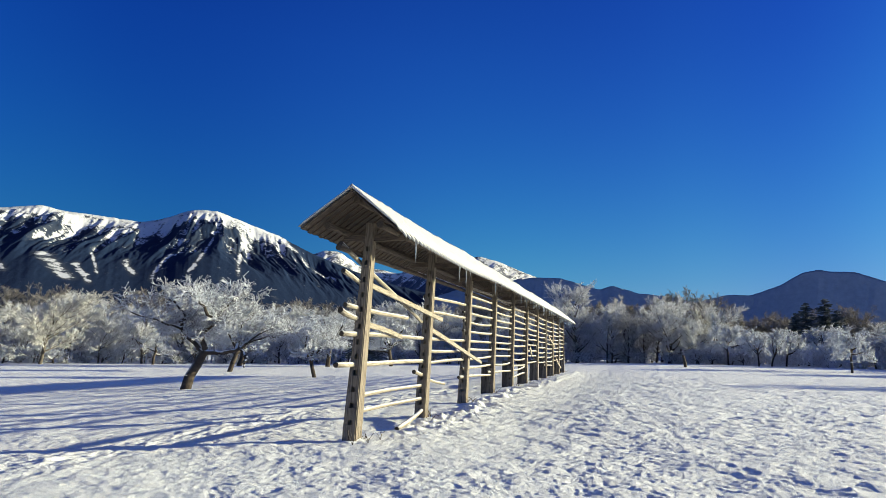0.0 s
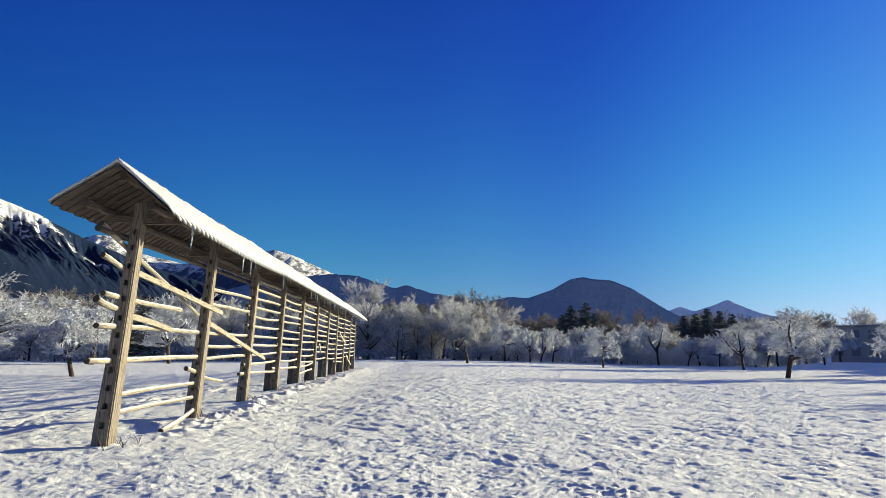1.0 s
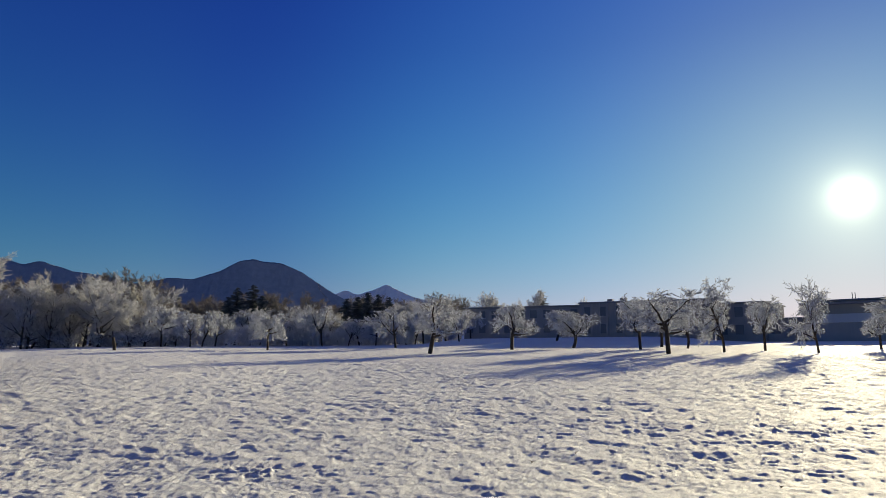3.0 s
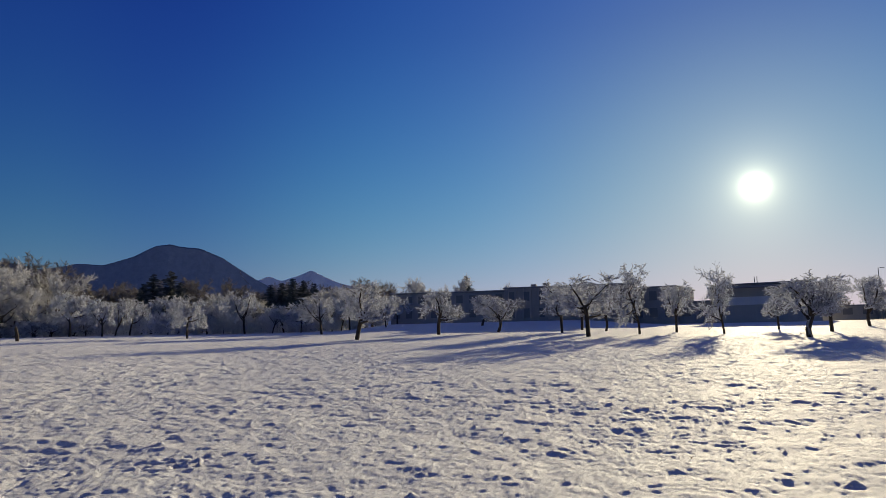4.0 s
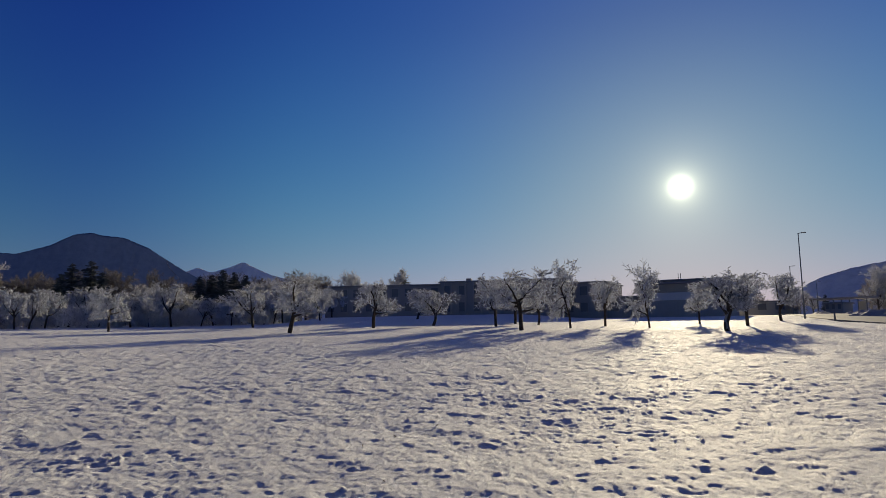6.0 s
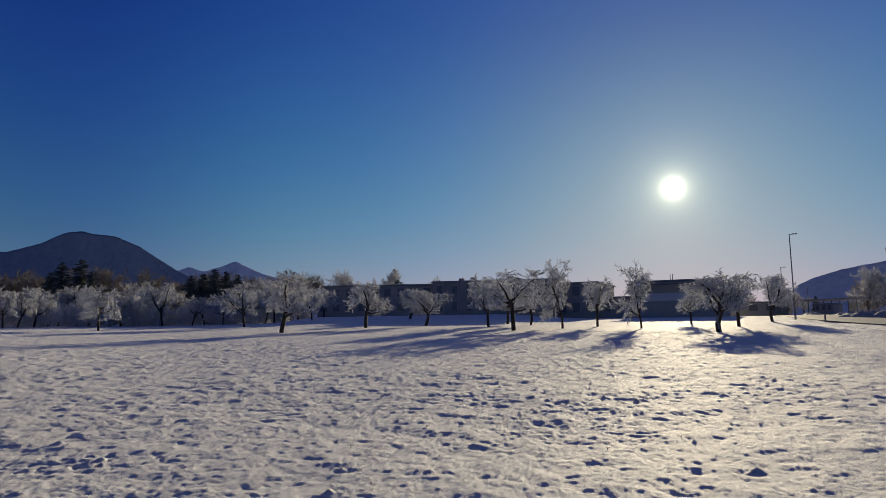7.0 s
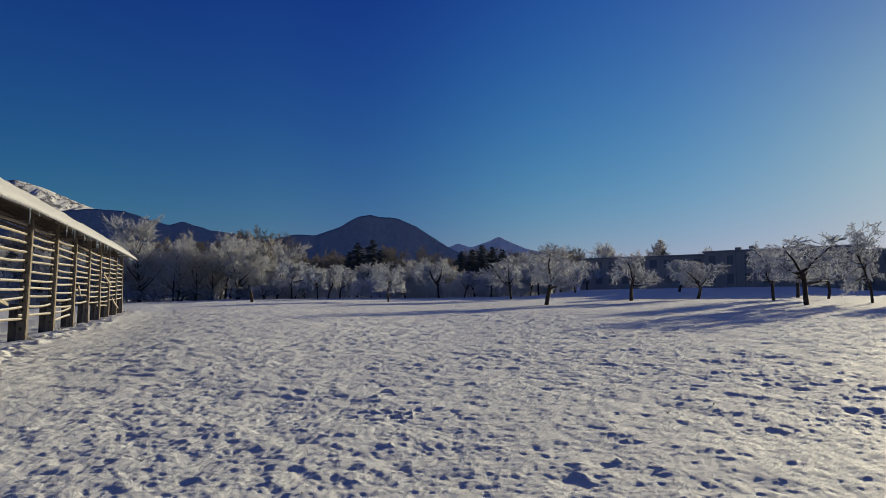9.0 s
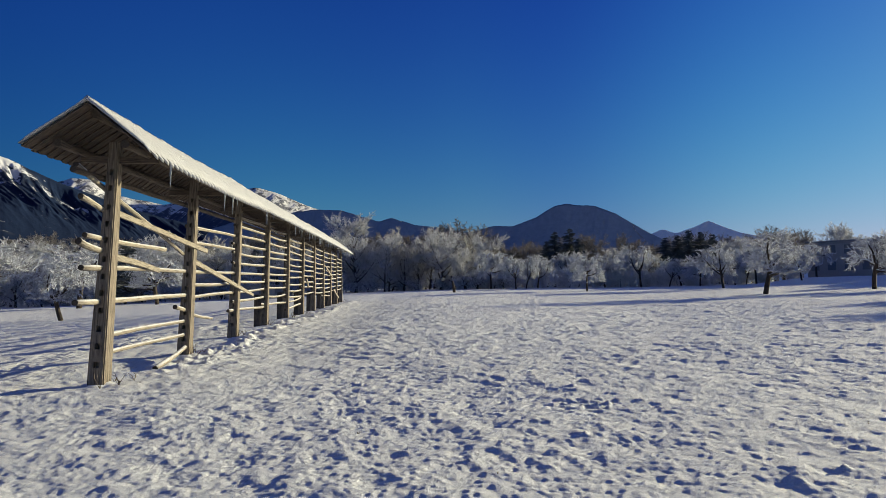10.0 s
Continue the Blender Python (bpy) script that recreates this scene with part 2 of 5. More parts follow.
def part(name, bm, material, parent, label=""):
    me = bpy.data.meshes.new(name)
    bm.to_mesh(me)
    bm.free()
    me.materials.append(material)
    ob = new(name, me)
    if parent is not None:
        ob.parent = parent
    if label:
        tagged(ob, label)
    return ob


def empty(name, place=(0, 0, 0), turn=0.0):
    ob = new(name)
    ob.empty_display_size = 0.2
    ob.matrix_basis = Matrix.Translation(place) @ Matrix.Rotation(turn, 4, "Z")
    return ob


def polar(az, r):
    return r * math.sin(radians(az)), r * math.cos(radians(az))


def hash2(ix, iy, seed):
    h = (ix.astype(np.int64) * 374761393 + iy.astype(np.int64) * 668265263 + seed * 974634541) & 0x7FFFFFFF
    h = ((h ^ (h >> 13)) * 1274126177) & 0x7FFFFFFF
    return ((h ^ (h >> 16)) & 0xFFFFFF) / float(0xFFFFFF)


def vnoise(x, y, seed=0):
    ix, iy = np.floor(x), np.floor(y)
    fx, fy = x - ix, y - iy
    fx, fy = fx * fx * (3 - 2 * fx), fy * fy * (3 - 2 * fy)
    a, b = hash2(ix, iy, seed), hash2(ix + 1, iy, seed)
    c, d = hash2(ix, iy + 1, seed), hash2(ix + 1, iy + 1, seed)
    return (a * (1 - fx) + b * fx) * (1 - fy) + (c * (1 - fx) + d * fx) * fy


def fbm(x, y, octaves=4, seed=0, gain=0.5):
    out, amp, tot = 0.0, 1.0, 0.0
    for o in range(octaves):
        out = out + amp * (vnoise(x * 2**o + 17.3 * o, y * 2**o - 9.1 * o, seed + o) - 0.5)
        tot += amp
        amp *= gain
    return out / tot * 2


def ss(a, b, v):
    u = np.clip((v - a) / (b - a), 0, 1)
    return u * u * (3 - 2 * u)


# ---- the ground ----
AX, AY = 0.2907, 0.9568               # the hayrack's axis
P0X, P0Y = -1.92, 13.33               # its first post
SLOPE = math.tan(radians(2.2))        # the meadow climbs to the right


def ground_base(x, y):
    x, y = np.asarray(x, float), np.asarray(y, float)
    r = np.hypot(x, y)
    az = np.degrees(np.arctan2(x, y))
    f = 1 - ss(18, 40, az)
    bank = 0.95 * ss(45, 51, az) * (1 - ss(66, 75, az)) * ss(70, 104, r)
    left = -((x - P0X) * AY - (y - P0Y) * AX)
    near = (0.32 * f - 0.14 * (1 - f)) * ss(9, 32, r) + (0.5 * f + 0.35 * (1 - f)) * ss(38, 105, r)
    return near + bank + SLOPE * 130 * np.tanh(x / 130) - 0.3 * ss(1.5, 14, left) * ss(4, 12, r)


def gz(x, y):
    return float(ground_base(x, y))


def dents(x, y, cell, seed, share):
    """Small hollows with a raised lip, one in some of the cells."""
    cx, cy = np.floor(x / cell), np.floor(y / cell)
    out = np.zeros_like(x)
    for dx in (-1, 0, 1):
        for dy in (-1, 0, 1):
            ix, iy = cx + dx, cy + dy
            px = (ix + hash2(ix, iy, seed)) * cell
            py = (iy + hash2(ix, iy, seed + 1)) * cell
            has = hash2(ix, iy, seed + 2) < share
            rad = cell * (0.16 + 0.20 * hash2(ix, iy, seed + 3))
            st = 0.6 + 0.9 * hash2(ix, iy, seed + 4)
            dd = np.hypot((x - px), (y - py) * st) / rad
            amp = 0.15 + 0.85 * hash2(ix, iy, seed + 5) ** 2
            out += has * amp * (-np.exp(-dd * dd) + 0.12 * np.exp(-((dd - 1.6) ** 2) * 3))
    return out


def snow_relief(x, y):
    r = np.hypot(x, y)
    fade = 1 - ss(70, 130, r)
    across = (x - P0X) * AY - (y - P0Y) * AX
    along = (x - P0X) * AX + (y - P0Y) * AY
    field = 0.72 + 0.28 * ss(-1.0, 6.0, across)
    h = 0.05 * fbm(x / 3.1, y / 3.1, 3, 3) + 0.022 * fbm(x / 0.9, y / 0.9, 3, 11) * field
    wx, wy = x + 0.10 * fbm(x / 0.28, y / 0.28, 4, 5, 0.7), y + 0.10 * fbm(x / 0.28 + 7, y / 0.28, 4, 6, 0.7)
    rough = 0.78 + 0.4 * vnoise(x / 3.0, y / 3.0, 8)
    worn = 0.40 + 0.60 * ss(3.0, 9.0, across)
    # soft drift ripples, and hollows of three sizes where the tussocks let the snow sink
    h = h + (0.028 * fbm(x / 0.36, y / 0.36, 2, 91) + 0.017 * fbm(x / 0.15, y / 0.15, 2, 93) + 0.008 * fbm(x / 0.05, y / 0.05, 1, 95)) * (1 + 0.4 * ss(14, 36, r)) * field * rough
    h = h + (0.016 * dents(wx, wy, 0.50, 21, 0.22) + 0.013 * dents(wx, wy, 0.28, 41, 0.24) + 0.009 * dents(wx, wy, 0.15, 51, 0.36)) * (1 - 0.35 * ss(12, 34, r)) * worn * rough
    h = h * (0.78 + 0.22 * ss(6, 12, r))
    # clods and stiff tufts that stick out of the snow as small points
    h = h + 0.05 * np.maximum(-dents(wx, wy, 0.24, 131, 0.08), 0) ** 2 * worn
    # places where hares and deer have scraped
    scraped = 0 * x
    for px, py in ((13.1, 3.3), (12.1, 2.5), (8.6, 3.0), (9.1, 2.2), (5.3, 7.0), (4.7, 7.3), (13.7, 1.0), (16.5, 0.6)):
        scraped = scraped + np.exp(-(((x - px) ** 2 + (y - py) ** 2) / 0.30))
    h = h + scraped * (0.05 * dents(wx, wy, 0.19, 141, 0.7) + 0.07 * np.maximum(-dents(wx, wy, 0.22, 151, 0.4), 0) ** 2)
    # the trampled track behind the rack, and the clods along its foot
    track = np.exp(-(((across + 3.4 - 0.10 * (along - 6)) / 1.5) ** 2)) * ss(-14, -8, along) * (1 - ss(30, 48, along))
    h = h + track * (0.03 * fbm(across / 0.22, along / 0.55, 3, 71) + 0.03 * fbm(across / 0.11, along / 0.22, 2, 72) - 0.02)
    clods = np.exp(-(((across - 0.75) / 0.55) ** 2)) * ss(0.5, 3.5, along) * (1 - ss(46, 50, along))
    h = h + clods * (0.03 + 0.20 * np.maximum(fbm(x / 0.30, y / 0.30, 3, 81), -0.12))
    for k in range(11):
        foot = np.hypot(along - k * 4.57, across - 0.1)
        h = h + 0.04 * np.exp(-((foot / 0.42) ** 2)) * (1 + 0.8 * fbm(x / 0.18, y / 0.18, 2, 83 + k))
    lane = np.exp(-(((across - 3.0) / 1.2) ** 2)) * ss(-2, 4, along)
    h = h - 0.05 * lane
    return h * fade


def build_ground():
    fine = np.arange(-46, 107.01, 0.13)
    az = np.radians(np.concatenate([fine, np.arange(108, 313, 1.0)]))
    rad = [0.02, 0.2, 0.5]
    while rad[-1] < 4800:
        q = rad[-1]
        rad.append(q * (1.02 if q < 2.8 else 1.0048 if q < 48 else 1.016 if q < 130 else 1.12))
    rad = np.array(rad)
    R, A = np.meshgrid(rad, az, indexing="ij")
    X, Y = R * np.sin(A), R * np.cos(A)
    Z = ground_base(X, Y) + snow_relief(X, Y)
    n, m = R.shape
    verts = np.stack([X, Y, Z], -1).reshape(-1, 3)
    i, j = np.meshgrid(np.arange(n - 1), np.arange(m), indexing="ij")
    k = (j + 1) % m
    quads = np.stack([i * m + j, i * m + k, (i + 1) * m + k, (i + 1) * m + j], -1).reshape(-1, 4)[:, ::-1]
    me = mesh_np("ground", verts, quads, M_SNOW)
    ob = new("ground", me)
    tagged(ob, "snow-covered meadow with small hollows and tufts, climbing gently", "snow field", kind="structure")
    return ob


build_ground()


# ---- mountains ----
def mountain_material(name, hazy_forest, snow, rock, grit=2.2):
    """Woods below, their tone painted with the haze of distance; above, snow that thins out over rock. The cover itself
    lies in the mesh, broken up here by finer noise.
    """
    m, nt, b = mat(name, 0.95)
    b.inputs["Specular IOR Level"].default_value = 0.05
    at = nt.nodes.new("ShaderNodeAttribute")
    at.attribute_name = "snow_cover"
    v = coords(nt)
    mid = noise_tex(nt, v, 0.016, 5, 0.65)
    fine = noise_tex(nt, v, 0.05, 6, 0.75)
    break_up = op(nt, "ADD", op(nt, "MULTIPLY", mid, 0.5), op(nt, "MULTIPLY", fine, 0.5))
    level = nt.nodes.new("ShaderNodeMath")
    level.operation = "MULTIPLY_ADD"
    nt.links.new(break_up, level.inputs[0])
    level.inputs[1].default_value = grit
    nt.links.new(at.outputs["Fac"], level.inputs[2])
    cover = ramp(nt, op(nt, "SUBTRACT", level.outputs[0], grit / 2), [(0.40, grey(0.0)), (0.56, grey(1.0))])
    woods = mix(nt, fine, tuple(c * 0.7 for c in hazy_forest), tuple(c * 1.35 for c in hazy_forest))
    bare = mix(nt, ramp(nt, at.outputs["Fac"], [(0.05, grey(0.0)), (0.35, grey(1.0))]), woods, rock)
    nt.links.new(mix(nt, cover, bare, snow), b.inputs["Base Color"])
    bump(nt, b, break_up, 0.45, 8.0)
    return m


def ridged(x, y, octaves, seed):
    return 1 - 2 * np.abs(fbm(x, y, octaves, seed, 0.55))


def build_range(name, crest, r_foot, r_crest, rough, material, label, seed, step=0.10, rows=110, line=2.0, chutes=(), skew=0.35, bare_east=None, rib=420.0, fan=None, full=0.85):
    """A range whose crest passes through a few summits and saddles (azimuth, elevation in degrees); line: where the snow begins
    on the way up, 1 at the crest; chutes: snow-filled gullies as (azimuth above, azimuth below, upper end, lower end, half-width)."""
    a0, a1 = crest[0][0], crest[-1][0]
    az = np.arange(a0, a1, step)
    el = np.interp(az, [c[0] for c in crest], [c[1] for c in crest])
    kern = np.ones(7) / 7
    el = np.convolve(np.pad(el, 3, mode="edge"), kern, mode="valid")
    el = el + 0.06 * fbm(az * 1.6, az * 0 + seed, 5, seed, 0.6)
    edge = ss(0, 3, az - a0) * ss(0, 3, a1 - az)
    top = r_crest * np.tan(np.radians(el * edge)) + 1.7
    u = np.concatenate([np.linspace(0, 1, rows), np.linspace(1.04, 1.5, 10)])
    U, A = np.meshgrid(u, az, indexing="ij")
    R = r_foot + (r_crest - r_foot) * U
    X, Y = R * np.sin(np.radians(A)), R * np.cos(np.radians(A))
    # spurs, ribs and gullies that run down the face, branching as they go
    W = np.radians(A) * r_crest + skew * (r_crest - R) * (1.0 if fan is None else np.tanh((fan - A) / 5))
    wx = 24 * fbm(W / 300, R / 300, 3, seed + 3)
    Wd, Rd = W + wx, R
    big, mid, small = ridged(Wd / rib, Rd / (rib * 9), 3, seed + 9), ridged(Wd / (rib * 0.36), Rd / (rib * 3.2), 3, seed + 19), ridged(Wd / (rib * 0.13), Rd / (rib * 1.1), 3, seed + 29)
    rel = 0.55 * big + 0.30 * mid + 0.15 * small
    shape = np.where(U <= 1, U ** 1.2, 1 - (U - 1) * 1.6)
    face = (0.05 + 0.95 * ss(0.46, 0.80, U)) * np.clip(U * 3, 0, 1) * (1 - np.clip(U, 0, 1) ** 30)
    Z = top[None] * (shape + rough * face * (rel - 0.9))
    # nothing on the face rises over the crest line as seen from the meadow
    lim = (top[None] - 1.7) * R / r_crest * 0.985
    Z = np.where(U < 1, np.minimum(Z, lim), Z)
    Z = np.where(U <= 0.001, -12, Z)
    up = U + 0.10 * fbm(W / 240, R / 240, 4, seed + 41) - 0.05 * mid - 0.03 * small
    cover = 0.15 + 0.75 * (up - line) / 0.30
    cover = cover + (0.55 * fbm(Wd / 34, Rd / 300, 4, seed + 61, 0.65) - 0.45 * np.maximum(small * 0.6 + mid * 0.4, 0)) * (1 - 0.7 * ss(0.90, 0.98, U))
    if bare_east is not None:
        cover = cover - 3.0 * ss(bare_east, bare_east + 6, A + 26 * (U - 1))
    cover = np.clip(cover, 0, full)
    for top_az, low_az, u1, u0, half in chutes:
        f = np.clip((U - u0) / (u1 - u0), 0, 1)
        d = (A + 0.35 * fbm(U * 9, A * 0 + top_az, 3, seed + 51) - (low_az + (top_az - low_az) * f)) / half
        cover = np.maximum(cover, 0.62 * np.exp(-d ** 2) * ss(u0 - 0.03, u0 + 0.02, U) * (1 - ss(u1, u1 + 0.05, U)))
    n, m = U.shape
    i, j = np.meshgrid(np.arange(n - 1), np.arange(m - 1), indexing="ij")
    quads = np.stack([i * m + j, i * m + j + 1, (i + 1) * m + j + 1, (i + 1) * m + j], -1).reshape(-1, 4)[:, ::-1]
    me = mesh_np(name, np.stack([X, Y, Z], -1).reshape(-1, 3), quads, material)
    me.attributes.new("snow_cover", "FLOAT", "POINT").data.foreach_set("value", cover.astype(np.float32).ravel())
    return tagged(new(name, me), label, "mountain", kind="structure")


# The blue cast of the woods is haze put into the base colour.
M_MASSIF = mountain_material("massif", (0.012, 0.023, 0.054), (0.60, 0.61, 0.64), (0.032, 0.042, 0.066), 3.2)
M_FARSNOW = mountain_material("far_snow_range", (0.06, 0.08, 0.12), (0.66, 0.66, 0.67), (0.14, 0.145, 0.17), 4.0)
# Ridge, peaks and hill are paled further, so their colours carry the haze.
M_RIDGE = mountain_material("hazed_ridge", (0.23, 0.295, 0.39), (0.75, 0.77, 0.80), (0.2, 0.21, 0.22))
M_PEAKS = mountain_material("hazed_peaks", (0.84, 0.88, 0.93), (0.92, 0.93, 0.95), (0.80, 0.84, 0.90))
M_HILL = mountain_material("hazed_hill", (0.90, 0.88, 0.86), (0.6, 0.62, 0.66), (0.6, 0.6, 0.6))

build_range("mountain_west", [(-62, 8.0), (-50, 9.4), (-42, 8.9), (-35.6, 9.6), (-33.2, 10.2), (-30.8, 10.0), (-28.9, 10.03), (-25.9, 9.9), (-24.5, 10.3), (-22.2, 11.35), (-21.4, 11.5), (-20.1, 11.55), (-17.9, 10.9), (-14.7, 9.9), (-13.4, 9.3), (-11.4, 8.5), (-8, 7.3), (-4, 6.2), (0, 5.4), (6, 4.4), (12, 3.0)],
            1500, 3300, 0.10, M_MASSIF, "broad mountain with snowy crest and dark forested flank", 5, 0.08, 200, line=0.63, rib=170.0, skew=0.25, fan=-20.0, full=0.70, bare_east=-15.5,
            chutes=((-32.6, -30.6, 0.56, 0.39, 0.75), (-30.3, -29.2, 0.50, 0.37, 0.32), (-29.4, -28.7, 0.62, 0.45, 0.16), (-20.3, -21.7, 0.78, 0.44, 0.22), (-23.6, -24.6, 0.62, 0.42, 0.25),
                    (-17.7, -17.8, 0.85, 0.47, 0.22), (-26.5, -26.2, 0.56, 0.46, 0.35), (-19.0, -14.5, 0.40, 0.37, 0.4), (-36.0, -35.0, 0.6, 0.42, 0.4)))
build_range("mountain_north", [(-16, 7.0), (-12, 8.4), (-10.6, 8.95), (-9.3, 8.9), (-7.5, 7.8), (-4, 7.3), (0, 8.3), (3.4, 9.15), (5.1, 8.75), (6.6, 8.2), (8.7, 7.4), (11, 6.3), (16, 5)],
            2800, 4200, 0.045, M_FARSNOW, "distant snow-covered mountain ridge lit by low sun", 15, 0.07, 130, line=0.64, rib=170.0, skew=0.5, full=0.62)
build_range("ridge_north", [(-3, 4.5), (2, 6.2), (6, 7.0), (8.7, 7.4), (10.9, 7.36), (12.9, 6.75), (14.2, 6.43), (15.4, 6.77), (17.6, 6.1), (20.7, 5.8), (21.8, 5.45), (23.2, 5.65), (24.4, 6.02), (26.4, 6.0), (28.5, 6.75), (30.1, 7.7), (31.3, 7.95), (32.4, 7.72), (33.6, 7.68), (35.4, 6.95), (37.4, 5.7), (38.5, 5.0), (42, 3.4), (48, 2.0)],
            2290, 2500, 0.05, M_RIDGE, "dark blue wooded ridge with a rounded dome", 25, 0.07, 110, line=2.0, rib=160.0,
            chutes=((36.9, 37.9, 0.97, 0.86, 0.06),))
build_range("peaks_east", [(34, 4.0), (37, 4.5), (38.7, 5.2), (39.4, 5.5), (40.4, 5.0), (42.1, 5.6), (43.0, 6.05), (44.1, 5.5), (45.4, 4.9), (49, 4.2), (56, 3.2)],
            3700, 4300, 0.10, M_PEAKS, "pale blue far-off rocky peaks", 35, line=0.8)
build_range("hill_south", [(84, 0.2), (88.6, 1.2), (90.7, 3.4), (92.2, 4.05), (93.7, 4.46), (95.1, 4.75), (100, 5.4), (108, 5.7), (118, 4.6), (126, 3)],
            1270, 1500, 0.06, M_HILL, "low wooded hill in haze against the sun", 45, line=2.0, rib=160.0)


# ---- trees ----
def tubes(segs, sides):
    """Tapered tubes for rows of (x0, y0, z0, x1, y1, z1, r0, r1)."""
    s = np.asarray(segs, float)
    p, q, r0, r1 = s[:, 0:3], s[:, 3:6], s[:, 6], s[:, 7]
    d = q - p
    d = d / np.maximum(np.linalg.norm(d, axis=1, keepdims=True), 1e-9)
    ref = np.where(np.abs(d[:, 2:3]) > 0.9, [[1.0, 0, 0]], [[0, 0, 1.0]])
    u = np.cross(d, ref)
    u /= np.linalg.norm(u, axis=1, keepdims=True)
    w = np.cross(d, u)
    ang = np.arange(sides) * 2 * np.pi / sides
    ring = u[:, None] * np.cos(ang)[None, :, None] + w[:, None] * np.sin(ang)[None, :, None]
    v0 = p[:, None] + ring * r0[:, None, None]
    v1 = q[:, None] + ring * r1[:, None, None]
    verts = np.concatenate([v0, v1], 1).reshape(-1, 3)
    base = np.arange(len(s))[:, None] * 2 * sides
    a = np.arange(sides)
    b = (a + 1) % sides
    quads = np.stack([base + a, base + b, base + sides + b, base + sides + a], -1).reshape(-1, 4)
    return verts, quads


def unit(v):
    return v / max(np.linalg.norm(v), 1e-9)


def grow(rng, segs, p, d, length, r, level, spec):
    """One branch as a crooked line, and the branches that leave it."""
    n, wander, pull, kids, ratio, angle, start, taper = spec[level]
    step = length / n
    pts, dirs = [p], [d]
    for k in range(n):
        d = unit(d + rng.normal(0, wander, 3) + np.array([0, 0, pull]))
        q = p + d * step
        ra, rb = r * (1 - (1 - taper) * k / n), r * (1 - (1 - taper) * (k + 1) / n)
        segs[level].append((*p, *q, ra, rb))
        p = q
        pts.append(p)
        dirs.append(d)
    if level + 1 >= len(spec):
        return
    for c in range(kids):
        u = start + (1 - start) * (c + rng.uniform(0.2, 1.0)) / kids
        u = min(u, 0.999) * n
        k = int(u)
        f = u - k
        base = pts[k] * (1 - f) + pts[min(k + 1, n)] * f
        dd = dirs[min(k + 1, n)]
        side = unit(np.cross(dd, rng.normal(0, 1, 3)))
        a = radians(angle * rng.uniform(0.65, 1.25))
        nd = unit(dd * math.cos(a) + side * math.sin(a))
        grow(rng, segs, base, nd, length * ratio * rng.uniform(0.65, 1.2), r * (1 - (1 - taper) * u / n) * 0.72, level + 1, spec)


SIZES, STANDING = {}, set()

# right, depth, height along each limb of the old leaning tree; first and last radius
OLD_LIMBS = (
    (0.24, 0.19, ((0, 0, -0.25), (0.15, 0, 0.7), (0.45, 0, 1.4), (0.65, 0, 2.0))),
    (0.15, 0.05, ((0.65, 0, 2.0), (0.1, 0.2, 2.6), (-0.4, 0.3, 3.2), (-0.3, 0.4, 4.0), (-1.0, 0.5, 4.8))),
    (0.15, 0.05, ((0.65, 0, 2.0), (1.3, -0.2, 1.95), (2.0, -0.3, 2.15), (2.5, -0.4, 2.6), (3.3, -0.5, 3.3))),
    (0.07, 0.04, ((2.2, -0.3, 2.2), (2.45, -0.5, 1.7), (2.4, -0.6, 1.25))),
    (0.14, 0.05, ((0.65, 0, 2.0), (0.5, 0.1, 2.9), (0.9, -0.2, 3.7), (1.5, -0.3, 4.6), (2.0, 0, 5.2))),
    (0.10, 0.04, ((0.5, 0.1, 2.9), (0.3, 1.0, 3.7), (0.6, 1.8, 4.6))),
    (0.09, 0.04, ((0.9, -0.2, 3.7), (0.5, -1.2, 4.2), (0.2, -2.0, 4.8))),
    (0.09, 0.04, ((-0.4, 0.3, 3.2), (-1.4, 0.2, 3.6), (-2.5, 0, 3.9))),
    (0.09, 0.04, ((2.0, -0.3, 2.15), (2.2, 0.3, 3.3), (2.7, 0.6, 4.3))),
    (0.08, 0.04, ((2.5, -0.4, 2.6), (3.3, 0.1, 3.0), (4.2, 0.3, 3.2))),
)


def old_limbs(rng, spec):
    segs = [[] for _ in spec]
    for n, (ra, rb, line) in enumerate(OLD_LIMBS):
        pts = []
        for a, b in zip(line[:-1], line[1:]):
            for f in (0.0, 0.34, 0.67):
                pts.append(np.array(a) * (1 - f) + np.array(b) * f + (rng.normal(0, 0.06, 3) if n and f else 0))
        pts.append(np.array(line[-1], float))
        m = len(pts) - 1
        for k in range(m):
            r0, r1 = ra + (rb - ra) * k / m, ra + (rb - ra) * (k + 1) / m
            segs[1].append((*pts[k], *pts[k + 1], r0, r1))
            if n == 0 or pts[k + 1][2] < 2.3:
                continue
            d = unit(pts[k + 1] - pts[k])
            if n == 3:
                continue
            for _ in range(4 if k > 2 else 2):
                side = unit(rng.normal(0, 1, 3) + np.array([0, 0, 1.25]))
                grow(rng, segs, pts[k + 1], unit(d * 0.5 + side), rng.uniform(0.7, 1.35), max(r1 * 0.5, 0.02), 2, spec)
    return segs


